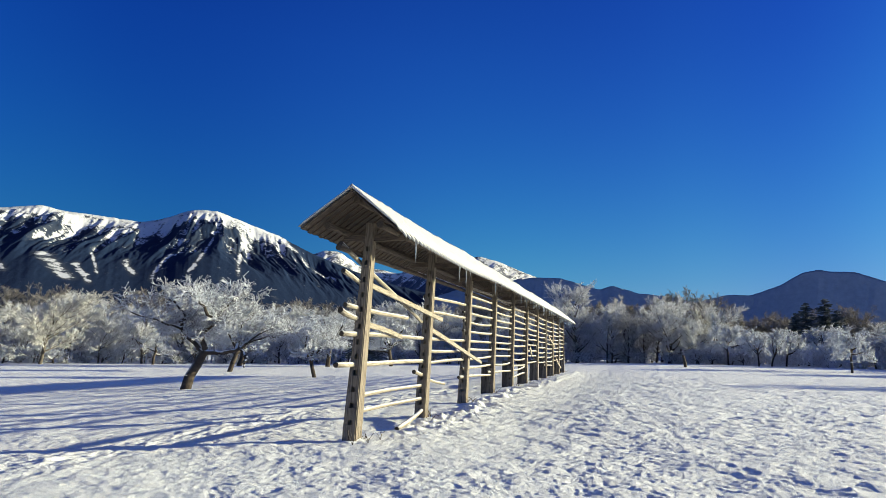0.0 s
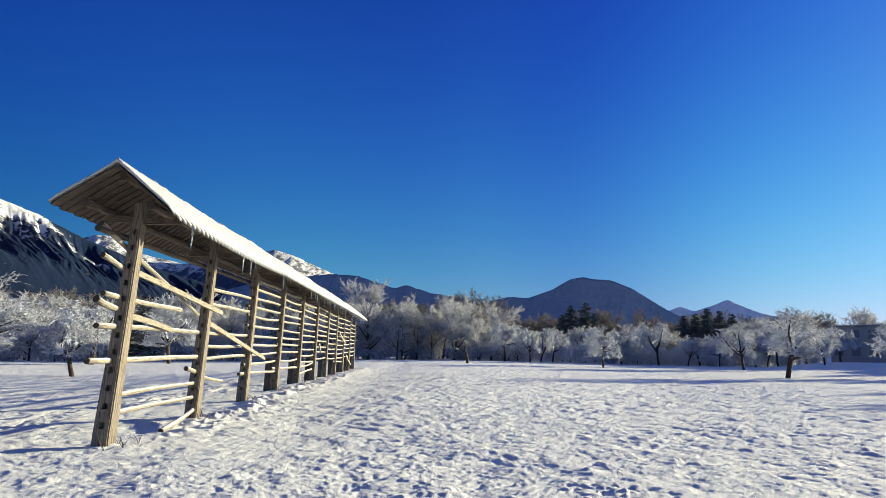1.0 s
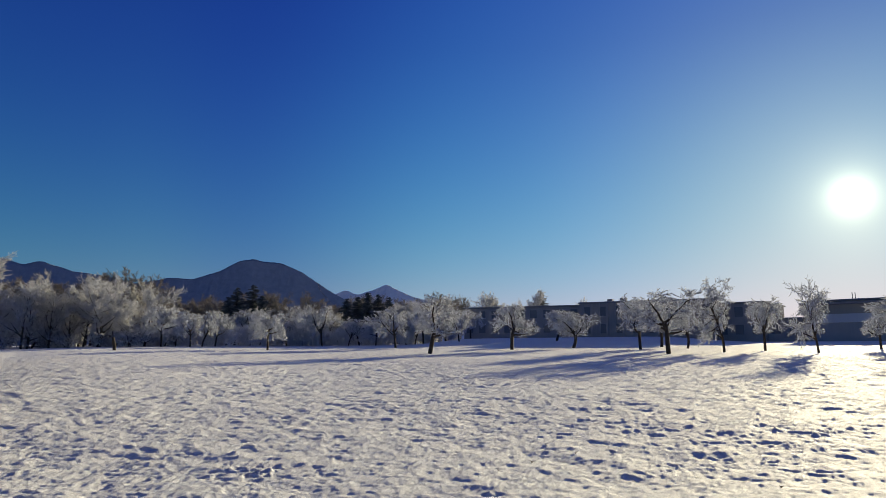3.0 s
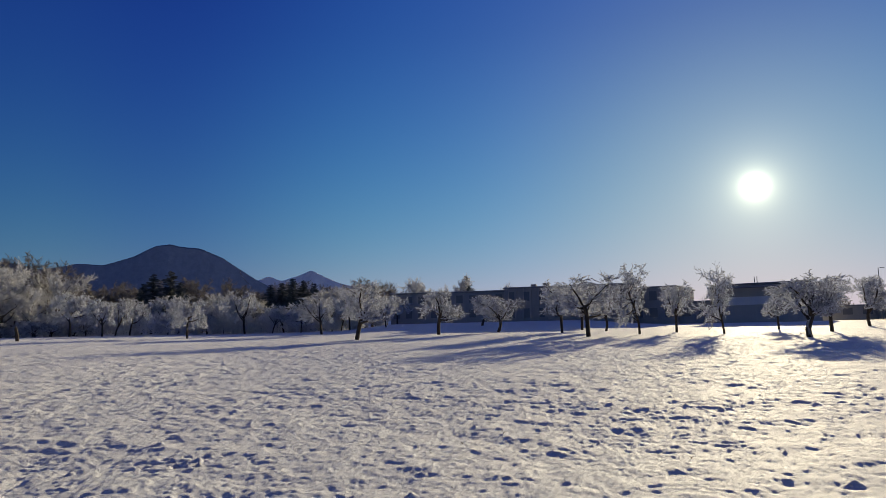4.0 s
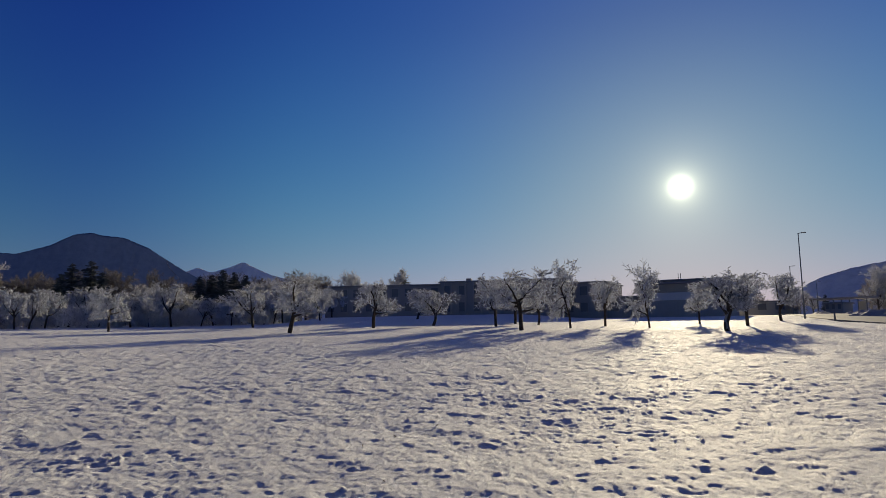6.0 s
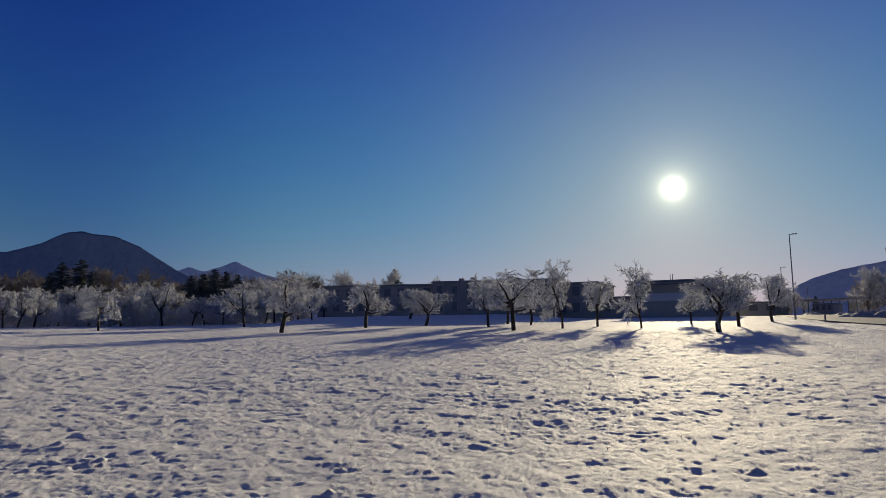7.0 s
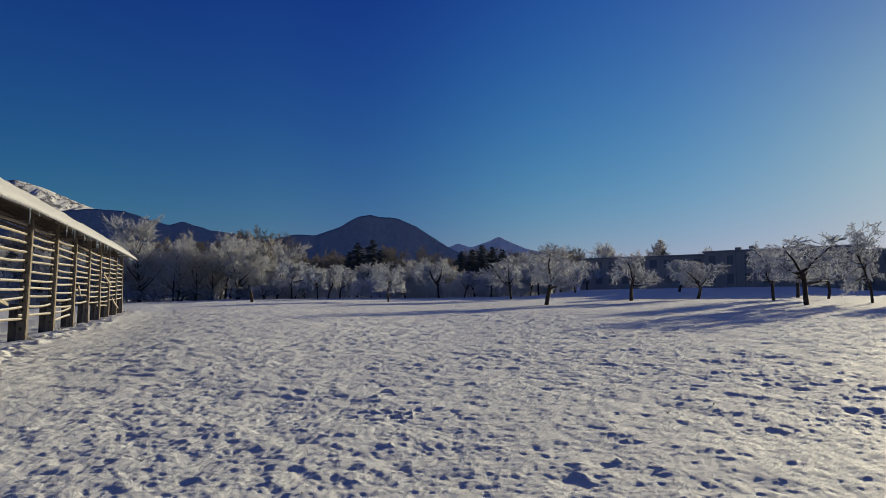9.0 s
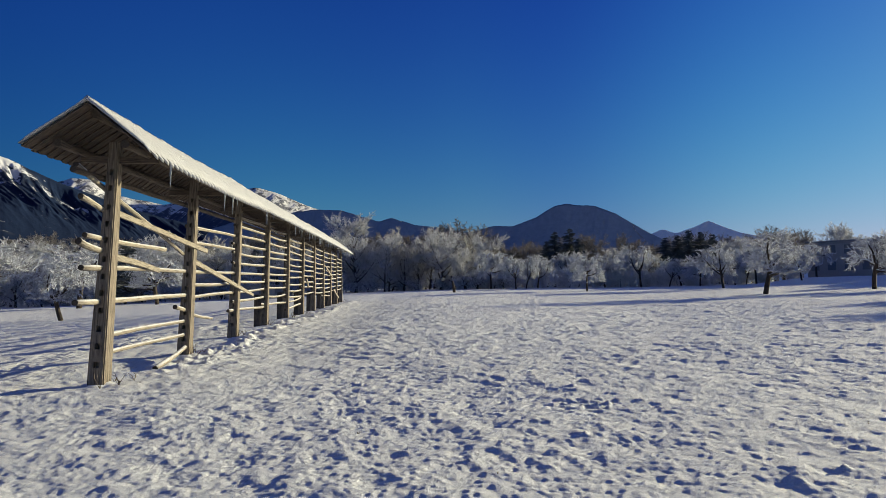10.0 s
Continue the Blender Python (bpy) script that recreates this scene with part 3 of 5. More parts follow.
def make_tree(kind, seed, name, category, tilt=None):
    """A tree of unit kind: trunk with limbs, and a crown of rimed twigs."""
    rng = np.random.default_rng(seed)
    if kind == "apple":      # low, crooked, wide
        spec = [(5, 0.13, 0.05, 6, 0.95, 62, 0.62, 0.75),
                (7, 0.20, 0.06, 9, 0.58, 52, 0.20, 0.40),
                (6, 0.16, -0.01, 7, 0.52, 44, 0.18, 0.40),
                (4, 0.14, -0.04, 4, 0.55, 40, 0.15, 0.50),
                (2, 0.16, -0.03, 0, 0.0, 0, 0, 0.4)]
        lean = rng.normal(0, 0.20, 2)
        length, r, floor_r, fat = 1.8, 0.155, 0.012, 0.022
    elif kind == "spire":    # a leader that runs on to a ragged top
        spec = [(9, 0.07, 0.04, 15, 0.42, 68, 0.26, 0.30),
                (6, 0.16, 0.03, 8, 0.50, 50, 0.20, 0.40),
                (5, 0.15, -0.03, 6, 0.50, 42, 0.18, 0.40),
                (3, 0.14, -0.05, 4, 0.55, 40, 0.15, 0.50),
                (2, 0.16, -0.03, 0, 0.0, 0, 0, 0.4)]
        lean = rng.normal(0, 0.06, 2)
        length, r, floor_r, fat = 4.6, 0.14, 0.012, 0.022
    elif kind == "weeping":  # a short leader with limbs that hang to the snow
        spec = [(7, 0.10, 0.05, 12, 0.55, 66, 0.30, 0.35),
                (7, 0.16, -0.05, 9, 0.50, 48, 0.20, 0.40),
                (5, 0.14, -0.08, 6, 0.50, 40, 0.18, 0.40),
                (3, 0.14, -0.08, 4, 0.55, 38, 0.15, 0.50),
                (2, 0.16, -0.05, 0, 0.0, 0, 0, 0.4)]
        lean = np.array([-0.22, 0.05])
        length, r, floor_r, fat = 3.6, 0.13, 0.012, 0.021
    elif kind == "old":      # the big one: leaning, forked low, very broad
        spec = [(6, 0.10, 0.02, 7, 1.05, 66, 0.52, 0.72),
                (8, 0.20, 0.07, 11, 0.46, 50, 0.26, 0.40),
                (7, 0.30, 0.02, 7, 0.52, 50, 0.20, 0.40),
                (5, 0.30, 0.0, 4, 0.42, 46, 0.15, 0.50),
                (2, 0.25, 0.0, 0, 0.0, 0, 0, 0.5)]
        lean = np.array(tilt)
        length, r, floor_r, fat = 2.1, 0.2, 0.011, 0.018
    elif kind == "apple_far":
        spec = [(4, 0.12, 0.05, 6, 0.95, 60, 0.62, 0.75),
                (6, 0.19, 0.06, 9, 0.56, 50, 0.24, 0.45),
                (4, 0.16, -0.01, 7, 0.52, 45, 0.20, 0.40),
                (3, 0.15, -0.03, 4, 0.5, 42, 0.15, 0.5),
                (1, 0.18, 0.0, 0, 0, 0, 0, 0.4)]
        lean = rng.normal(0, 0.14, 2)
        length, r, floor_r, fat = 1.75, 0.115, 0.018, 0.027
    else:                    # tall woodland tree
        spec = [(8, 0.06, 0.06, 17, 0.44, 46, 0.16, 0.25),
                (6, 0.11, 0.10, 10, 0.42, 38, 0.18, 0.35),
                (4, 0.13, 0.08, 7, 0.48, 36, 0.15, 0.40),
                (2, 0.15, 0.05, 4, 0.55, 34, 0.2, 0.5),
                (1, 0.18, 0.02, 0, 0, 0, 0, 0.4)]
        lean = rng.normal(0, 0.05, 2)
        length, r, floor_r, fat = 8.6, 0.20, 0.020, 0.030
    segs = [[] for _ in spec]

    def flatten(rows, z0):
        return [(a, b, c if c < z0 else z0 + (c - z0) * 0.4, d, e, f if f < z0 else z0 + (f - z0) * 0.4, g, h) for a, b, c, d, e, f, g, h in rows]

    grow(rng, segs, np.zeros(3) - np.array([0, 0, 0.25]), unit(np.array([lean[0], lean[1], 1.0])), length, r, 0, spec)
    if kind == "old":
        segs = old_limbs(rng, spec)
    elif kind in ("apple", "apple_far"):
        z0 = float(np.percentile([q[5] for lv in segs for q in lv], 86))
        segs = [flatten(lv, z0) for lv in segs]
        low = 1.15 if kind == "apple" else 0.8
        lift = lambda z: z if z > low else low - (low - z) * 0.25
        segs = segs[:2] + [[(a, b, lift(c), d, e, lift(f), g, h) for a, b, c, d, e, f, g, h in lv] for lv in segs[2:]]
    bark = M_TALLBARK if kind in ("tall", "wood") else M_BARK
    twig = {"tall": M_TALLTWIG if seed % 3 else M_WARMTWIG, "wood": M_WOODS}.get(kind, M_TWIG)
    root = empty(name)
    wood = [s for lv in segs[:2] for s in lv]
    v, f = tubes(wood, 7)
    ob = new("trunk", mesh_np("trunk", v, f, bark))
    ob.parent = root
    thin = []
    for lv in segs[2:]:
        for s in lv:
            thin.append((*s[:6], max(s[6], fat), max(s[7], floor_r)))
    v, f = tubes(thin, 3)
    ob = new("crown", mesh_np("crown", v, f, twig, False))
    ob.parent = root
    tops = np.array([s[3:6] for lv in segs for s in lv])
    SIZES[root] = (float(np.percentile(tops[:, 2], 99)), float(np.percentile(np.hypot(tops[:, 0], tops[:, 1]), 95) * 2))
    tagged(root, "", category)
    return root


def stand(proto, x, y, height, width, turn, label, group, sink=0.0):
    """A tree, or a copy of it, scaled to its height and spread, on the ground."""
    tall, wide = SIZES[proto]
    h, w = height / tall, (width / wide if width else height / tall)
    place = Matrix.Translation((x, y, gz(x, y) - sink)) @ Matrix.Rotation(turn, 4, "Z")
    if proto in STANDING:
        ob = copy_thing(proto, place)
    else:
        ob = proto
        ob.matrix_basis = place
        STANDING.add(proto)
    ob.scale = (w, w, h)
    return tagged(ob, label, group=group)


def build_orchard():
    rng = np.random.default_rng(7)
    near = [make_tree("apple", 100 + k, "apple_tree", "tree") for k in range(5)]
    far = [make_tree("apple_far", 200 + k, "apple_tree", "tree") for k in range(4)]
    close = "bare apple tree thickly coated in rime on snow"
    # x, y, height, spread
    rows = [(44.2, 40.9, 5.0, 5.6), (55.6, 39.6, 4.6, 5.0), (61.8, 35.9, 3.9, 5.2), (75.0, 46.0, 4.2, 3.4), (56.8, 25.8, 4.8, 3.8),
            (48.1, 19.5, 4.9, 4.8), (66.9, 28.1, 5.0, 4.2), (61.4, 23.2, 4.0, 3.6), (52.5, 16.9, 5.8, 4.8), (56.5, 15.0, 4.2, 3.0),
            (52.1, 10.3, 4.8, 3.7), (60.6, 7.6, 3.4, 2.4), (66.0, 1.3, 4.2, 4.0), (45.0, 3.9, 3.6, 3.4), (54.3, 3.4, 4.2, 3.6)]
    spire = make_tree("spire", 121, "apple_tree", "tree")
    weeping = make_tree("weeping", 131, "apple_tree", "tree")
    for k, (x, y, h, w) in enumerate(rows):
        if k == 8:
            stand(spire, x, y, h, w, 2.1, "tall apple tree with a ragged upright top, coated in rime", "orchard trees")
        elif k == 10:
            stand(weeping, x, y, h, w, 0.7, "apple tree with rimed limbs hanging down to the snow", "orchard trees")
        else:
            stand(near[k % 5], x, y, h, w * 1.05, rng.uniform(0, 6.28), close, "orchard trees")
    rows = [(44.0, 67.7, 4.7, 4.6), (59.1, 60.9, 5.0, 5.4), (70.6, 59.6, 4.7, 4.2), (81.0, 66.0, 4.6, 4.4), (70.5, 98.2, 5.5, 5.4),
            (67.1, 87.1, 6.4, 5.8), (70.5, 84.4, 4.4, 4.0), (76.8, 88.8, 4.7, 4.7), (74.1, 81.4, 4.2, 4.0), (80.0, 80.0, 5.4, 4.5),
            (80.8, 78.6, 5.2, 4.5), (77.9, 73.7, 6.0, 5.0), (43.5, 95.5, 6.4, 5.0), (45.2, 89.7, 5.1, 4.2), (49.0, 93.6, 5.3, 4.6)]
    rows += [(53.0, 97.0, 4.8, 4.4), (58.7, 104.1, 6.0, 5.3), (62.0, 101.0, 6.2, 5.5), (63.9, 93.0, 4.6, 4.6), (68.0, 94.0, 5.0, 5.0)]
    for k, (x, y, h, w) in enumerate(rows):
        stand(far[k % 4], x, y, h, w * 1.15, rng.uniform(0, 6.28), "small orchard tree white with hoarfrost", "orchard trees")
    return near, far


NEAR_TREES, FAR_TREES = build_orchard()


def build_left_trees():
    old = make_tree("old", 311, "apple_tree", "tree", (0.20, -0.05))
    stand(old, -13.5, 34.0, 5.8, 9.4, 0.36, "old leaning apple tree with a forked trunk, heavy with rime", "orchard trees")
    rng = np.random.default_rng(17)
    rows = [(-21.0, 64.0, 6.5, 7.5), (-27.0, 86.0, 7.5, 7.0), (-14.5, 84.0, 7.0, 9.0), (-6.5, 88.0, 6.0, 7.0), (-41.0, 92.0, 4.0, 5.0), (-10.0, 52.0, 4.4, 5.0)]
    for k, (x, y, h, w) in enumerate(rows):
        stand(NEAR_TREES[(k + 2) % 5], x, y, h, w, rng.uniform(0, 6.28), "gnarled fruit tree covered in rime and snow", "orchard trees")


build_left_trees()


def build_treeline():
    """Rimed alders and limes along the far edge of the meadow."""
    rng = np.random.default_rng(23)
    protos = [make_tree("tall", 400 + k, "woodland_tree", "tree") for k in range(6)]
    named = [(23.5, 107.4, 12.8, 10.0), (27.6, 104.0, 9.4, 6.5), (31.5, 105.5, 8.8, 6.0), (37.7, 103.3, 9.4, 9.0), (45.5, 106.0, 9.6, 7.5), (-53.8, 86.7, 9.8, 10.6)]
    for k, (x, y, h, w) in enumerate(named):
        stand(protos[k % 6], x, y, h, w, rng.uniform(0, 6.28), "tall bare tree white with hoarfrost at the meadow's edge", "edge trees")
    for row, (r, h0, h1) in enumerate(((110, 6.0, 8.5), (119, 8.0, 10.5), (130, 9.0, 12.5))):
        az = -46.0
        while az < 47:
            az += rng.uniform(2.0, 3.2) if row else rng.uniform(2.4, 4.4)
            a = radians(az + rng.uniform(-0.5, 0.5))
            q = r + rng.uniform(-3, 3)
            h = rng.uniform(h0, h1) * (1.0 if az < 24 else 0.72)
            if az > 24 and (row == 0 or rng.random() < 0.6):
                continue
            stand(protos[int(rng.integers(6))], q * math.sin(a), q * math.cos(a), h, h * rng.uniform(0.62, 0.9), rng.uniform(0, 6.28),
                  "frosted woodland tree in the belt behind the meadow", "edge trees")
    # low bushes at the foot of the belt
    bushes = [make_tree("apple_far", 500 + k, "bush", "bush") for k in range(2)]
    az = -45.0
    while az < 25:
        az += rng.uniform(0.9, 2.0)
        a, q = radians(az), rng.uniform(106, 113)
        stand(bushes[int(rng.integers(2))], q * math.sin(a), q * math.cos(a), rng.uniform(2.2, 3.6), rng.uniform(3.5, 5.5), rng.uniform(0, 6.28),
              "low frosted bush at the foot of the trees", "edge bushes", sink=0.7)


build_treeline()


def build_woods(name, az0, az1, r0, r1, count, h0, h1, seed, material, label):
    """Distant leafless wood: hundreds of crowns of fine twigs, as one mass."""
    rng = np.random.default_rng(seed)
    segs = []
    for _ in range(count):
        a, r = radians(rng.uniform(az0, az1)), rng.uniform(r0, r1)
        x, y = r * math.sin(a), r * math.cos(a)
        z, h = gz(x, y) - 1, rng.uniform(h0, h1)
        w = h * rng.uniform(0.26, 0.36)
        segs.append((x, y, z, x, y, z + h * 0.6, 0.22, 0.1))
        n = 260
        u = rng.normal(0, 1, (n, 3))
        u /= np.linalg.norm(u, axis=1, keepdims=True)
        u *= rng.uniform(0.35, 1.0, (n, 1)) ** 0.6
        base = np.stack([x + u[:, 0] * w * 0.8, y + u[:, 1] * w * 0.8, z + h * 0.58 + u[:, 2] * h * 0.36], -1)
        d = u * np.array([0.7, 0.7, 0.5]) + np.array([0, 0, 0.5]) + rng.normal(0, 0.25, (n, 3))
        ln = rng.uniform(0.5, 1.3, n) * h / 11
        tip = base + d * ln[:, None]
        rr = np.full(n, 0.07)
        segs.extend(np.column_stack([base, tip, rr, rr * 0.5]).tolist())
    v, f = tubes(segs, 3)
    ob = new(name, mesh_np(name, v, f, material, False))
    return tagged(ob, label, "trees", kind="stuff")


build_woods("undergrowth", -48, 48, 110, 134, 280, 4.0, 7.0, 30, M_THICKET, "frosted thicket between the trunks of the tree belt")
build_woods("undergrowth", 23, 50, 112, 124, 130, 3.4, 5.6, 36, M_THICKET, "pale frosted thicket behind the orchard")
build_woods("woods", -48, 26, 150, 195, 170, 7, 11, 31, M_WOODS, "grey-brown frosted wood rising behind the meadow")
build_woods("woods", 26, 50, 155, 200, 110, 6.5, 9.5, 32, M_WOODS, "brownish leafless wood behind the orchard")


def build_back_trees():
    """Taller brown-grey trees of the wood behind the belt."""
    rng = np.random.default_rng(53)
    protos = [make_tree("wood", 450 + k, "woodland_tree", "tree") for k in range(4)]
    for az0, az1, r0, r1, h0, h1, gap in ((-48, 25, 138, 172, 10.5, 14.5, 0.75), (25, 50, 150, 185, 9.5, 12.5, 0.6)):
        az = az0
        while az < az1:
            az += rng.uniform(0.5, 1.5) * gap
            r, h = rng.uniform(r0, r1), rng.uniform(h0, h1)
            stand(protos[int(rng.integers(4))], *polar(az, r), h, h * rng.uniform(0.62, 0.85), rng.uniform(0, 6.28), "bare grey-brown tree with light frost in the wood", "wood trees")


build_back_trees()


def conifer_material():
    m, nt, b = mat("spruce_needles", 0.8)
    n = noise_tex(nt, coords(nt), 1.2, 4)
    cover = op(nt, "MULTIPLY", upward(nt, 0.3, 0.9), ramp(nt, n, [(0.45, grey(0.0)), (0.7, grey(0.55))]))
    nt.links.new(mix(nt, cover, ramp(nt, n, [(0.3, (0.07, 0.08, 0.075)), (0.7, (0.17, 0.18, 0.165))]), (0.6, 0.62, 0.65)), b.inputs["Base Color"])
    return m


M_SPRUCE = conifer_material()


def make_conifer(seed):
    rng = np.random.default_rng(seed)
    root = empty("spruce_tree")
    v, f = tubes([(0, 0, -0.3, 0, 0, 12.0, 0.22, 0.04)], 7)
    t = new("trunk", mesh_np("trunk", v, f, M_TALLBARK))
    t.parent = root
    segs = []
    z = 1.6
    while z < 12.0:
        reach = (12.4 - z) * 0.30 + 0.25
        for k in range(12):
            a = rng.uniform(0, 6.28)
            ln = reach * rng.uniform(0.5, 1.25)
            p = np.array([0, 0, z + rng.uniform(-0.25, 0.25)])
            for piece in range(4):
                q = p + np.array([math.cos(a), math.sin(a), -0.30 + 0.16 * piece]) * ln / 4
                segs.append((*p, *q, 0.10, 0.09))
                for _ in range(4):
                    b = a + rng.choice([-1, 1]) * rng.uniform(0.5, 1.1)
                    tip = q + np.array([math.cos(b), math.sin(b), -0.35]) * ln * 0.25 * rng.uniform(0.6, 1.3)
                    segs.append((*q, *tip, 0.10, 0.03))
                p = q
        z += 0.42
    v, f = tubes(segs, 3)
    c = new("crown", mesh_np("crown", v, f, M_SPRUCE, False))
    c.parent = root
    SIZES[root] = (12.2, 7.0)
    return tagged(root, "", "tree")


def build_conifers():
    a, b = make_conifer(601), make_conifer(602)
    # azimuth, distance, height
    rows = [(30.2, 138, 12.2), (31.5, 140, 13.0), (29.5, 136, 10.0), (32.3, 138, 10.6), (39.6, 142, 10.4), (40.6, 145, 11.0), (41.5, 142, 11.8), (42.4, 146, 11.6), (43.4, 142, 10.6), (-6.6, 102, 9.5), (46.6, 150, 9.0), (57.0, 150, 11.5)]
    for k, (az, r, h) in enumerate(rows):
        q = radians(az)
        stand((a, b)[k % 2], r * math.sin(q), r * math.cos(q), h, h * 0.68, k * 1.3, "dark green spruce standing above the frosted trees", "spruces")


build_conifers()

# ---- the hayrack ----
POSTS, BAY = 11, 4.57
POST_W, POST_D = 0.31, 0.35


def rack_xy(s, across=0.0):
    """A place s metres along the hayrack from its first post, and to its right."""
    across -= 0.31 * (s / 45.7) ** 2 if s > 0 else 0.0
    return P0X + AX * s + AY * across, P0Y + AY * s - AX * across


def ridge_z(s):
    return 5.00 + 1.20 * (s + 1.3) / 48.2 - 0.07 * math.sin(math.pi * min(max((s + 1.35) / 9.6, 0.0), 1.0))


def ridge_c(s):
    return 0.27 - 0.40 * (s + 1.3) / 48.2


AXIS_TURN = math.atan2(AY, AX)      # local x runs along the rack
M_RACK = Matrix(((AX, AY, 0, 0), (AY, -AX, 0, 0), (0, 0, 1, 0), (0, 0, 0, 1)))


def frame_at(s, across, z):
    x, y = rack_xy(s, across)
    return Vector((x, y, z))


def post_mesh(height, lean, holes, rng, name="post"):
    """A squared, tapering post with mortises right through its broad side; local x along the rack, y to its left."""
    rows = [-0.3]
    for h in holes:
        rows += [h - 0.055, h + 0.055]
    rows.append(height)
    cols = [-0.5, -0.17, 0.17, 0.5]
    verts, faces = [], []

    def at(side, c, z, deep=0.0):
        f = 1 - 0.38 * max(z, 0) / height
        y = cols[c] * POST_W * f - lean * max(z, 0) / height
        x = side * (POST_D * f / 2 - deep)
        verts.append((x, y, z))
        return len(verts) - 1

    grid = {}
    for side in (-1, 1):
        for i, z in enumerate(rows):
            for c in range(4):
                grid[side, i, c] = at(side, c, z)
        for i in range(len(rows) - 1):
            for c in range(3):
                q = [grid[side, i, c], grid[side, i, c + 1], grid[side, i + 1, c + 1], grid[side, i + 1, c]]
                if c == 1 and i % 2 == 1:
                    inner = [at(side, c, rows[i], 0.11), at(side, c + 1, rows[i], 0.11), at(side, c + 1, rows[i + 1], 0.11), at(side, c, rows[i + 1], 0.11)]
                    for a in range(4):
                        b = (a + 1) % 4
                        faces.append((q[a], q[b], inner[b], inner[a]) if side > 0 else (q[b], q[a], inner[a], inner[b]))
                    faces.append(tuple(inner) if side > 0 else tuple(inner[::-1]))
                else:
                    faces.append(tuple(q) if side > 0 else tuple(q[::-1]))
    for c, flip in ((0, False), (3, True)):
        for i in range(len(rows) - 1):
            q = (grid[-1, i, c], grid[1, i, c], grid[1, i + 1, c], grid[-1, i + 1, c])
            faces.append(q[::-1] if flip else q)
    top = len(rows) - 1
    for c in range(3):
        faces.append((grid[-1, top, c], grid[-1, top, c + 1], grid[1, top, c + 1], grid[1, top, c]))
    me = bpy.data.meshes.new(name)
    me.from_pydata(verts, [], faces)
    bm = bmesh.new()
    bm.from_mesh(me)
    bmesh.ops.recalc_face_normals(bm, faces=bm.faces)
    corner = [e for e in bm.edges if len(e.link_faces) == 2 and e.calc_face_angle(0) > 1.2 and abs((e.verts[0].co - e.verts[1].co).normalized().z) > 0.9
              and max(abs(v.co.x) for v in e.verts) > POST_D * 0.3 and min(abs(v.co.y + lean * max(v.co.z, 0) / height) for v in e.verts) > POST_W * 0.3]
    bmesh.ops.bevel(bm, geom=corner, offset=0.022, segments=2, affect="EDGES")
    for v in bm.verts:
        k = 0.006
        v.co.x += k * noise.noise((v.co.x * 3, v.co.y * 3, v.co.z * 2.1 + rng.uniform(0, 0.01)))
        v.co.y += k * noise.noise((v.co.x * 3 + 9, v.co.y * 3, v.co.z * 2.1))
    bm.to_mesh(me)
    bm.free()
    me.materials.append(M_POST)
    return me


def pole_mesh(name, length, r0, r1, rng, sag=0.0, square=False, sides=9, timber=None):
    """A crooked pole along local x, with cut ends; square for a sawn beam."""
    n = max(4, int(length / 0.4))
    verts, faces = [], []
    sides = 4 if square else sides
    ph = rng.uniform(0, 6.28)
    for i in range(n + 1):
        u = i / n
        x = u * length
        z = -sag * 4 * u * (1 - u) + 0.012 * math.sin(u * 5 + ph)
        y = 0.014 * math.sin(u * 4.1 + ph * 2)
        r = r0 + (r1 - r0) * u
        for k in range(sides):
            a = 2 * math.pi * (k + 0.5) / sides
            q = r * (1.0 if square else rng.uniform(0.93, 1.07))
            sx = 1.45 if square else 1.0
            verts.append((x, y + q * math.cos(a) * (0.75 if square else 1.0), z + q * math.sin(a) * sx))
    for i in range(n):
        for k in range(sides):
            l = (k + 1) % sides
            faces.append((i * sides + k, (i + 1) * sides + k, (i + 1) * sides + l, i * sides + l))
    faces.append(tuple(range(sides)))
    faces.append(tuple(n * sides + k for k in range(sides))[::-1])
    me = bpy.data.meshes.new(name)
    me.from_pydata(verts, [], faces)
    me.materials.append(timber or M_RAIL)
    me.materials.append(M_END)
    me.polygons.foreach_set("use_smooth", [not square] * (len(faces) - 2) + [False, False])
    me.polygons[len(faces) - 2].material_index = 1
    me.polygons[len(faces) - 1].material_index = 1
    me.update()
    return me


def lay(ob, p, q, rack):
    """Puts a pole's local x from p towards q."""
    d = (q - p).normalized()
    ob.matrix_basis = Matrix.Translation(p) @ d.to_track_quat("X", "Z").to_matrix().to_4x4()
    ob.parent = rack


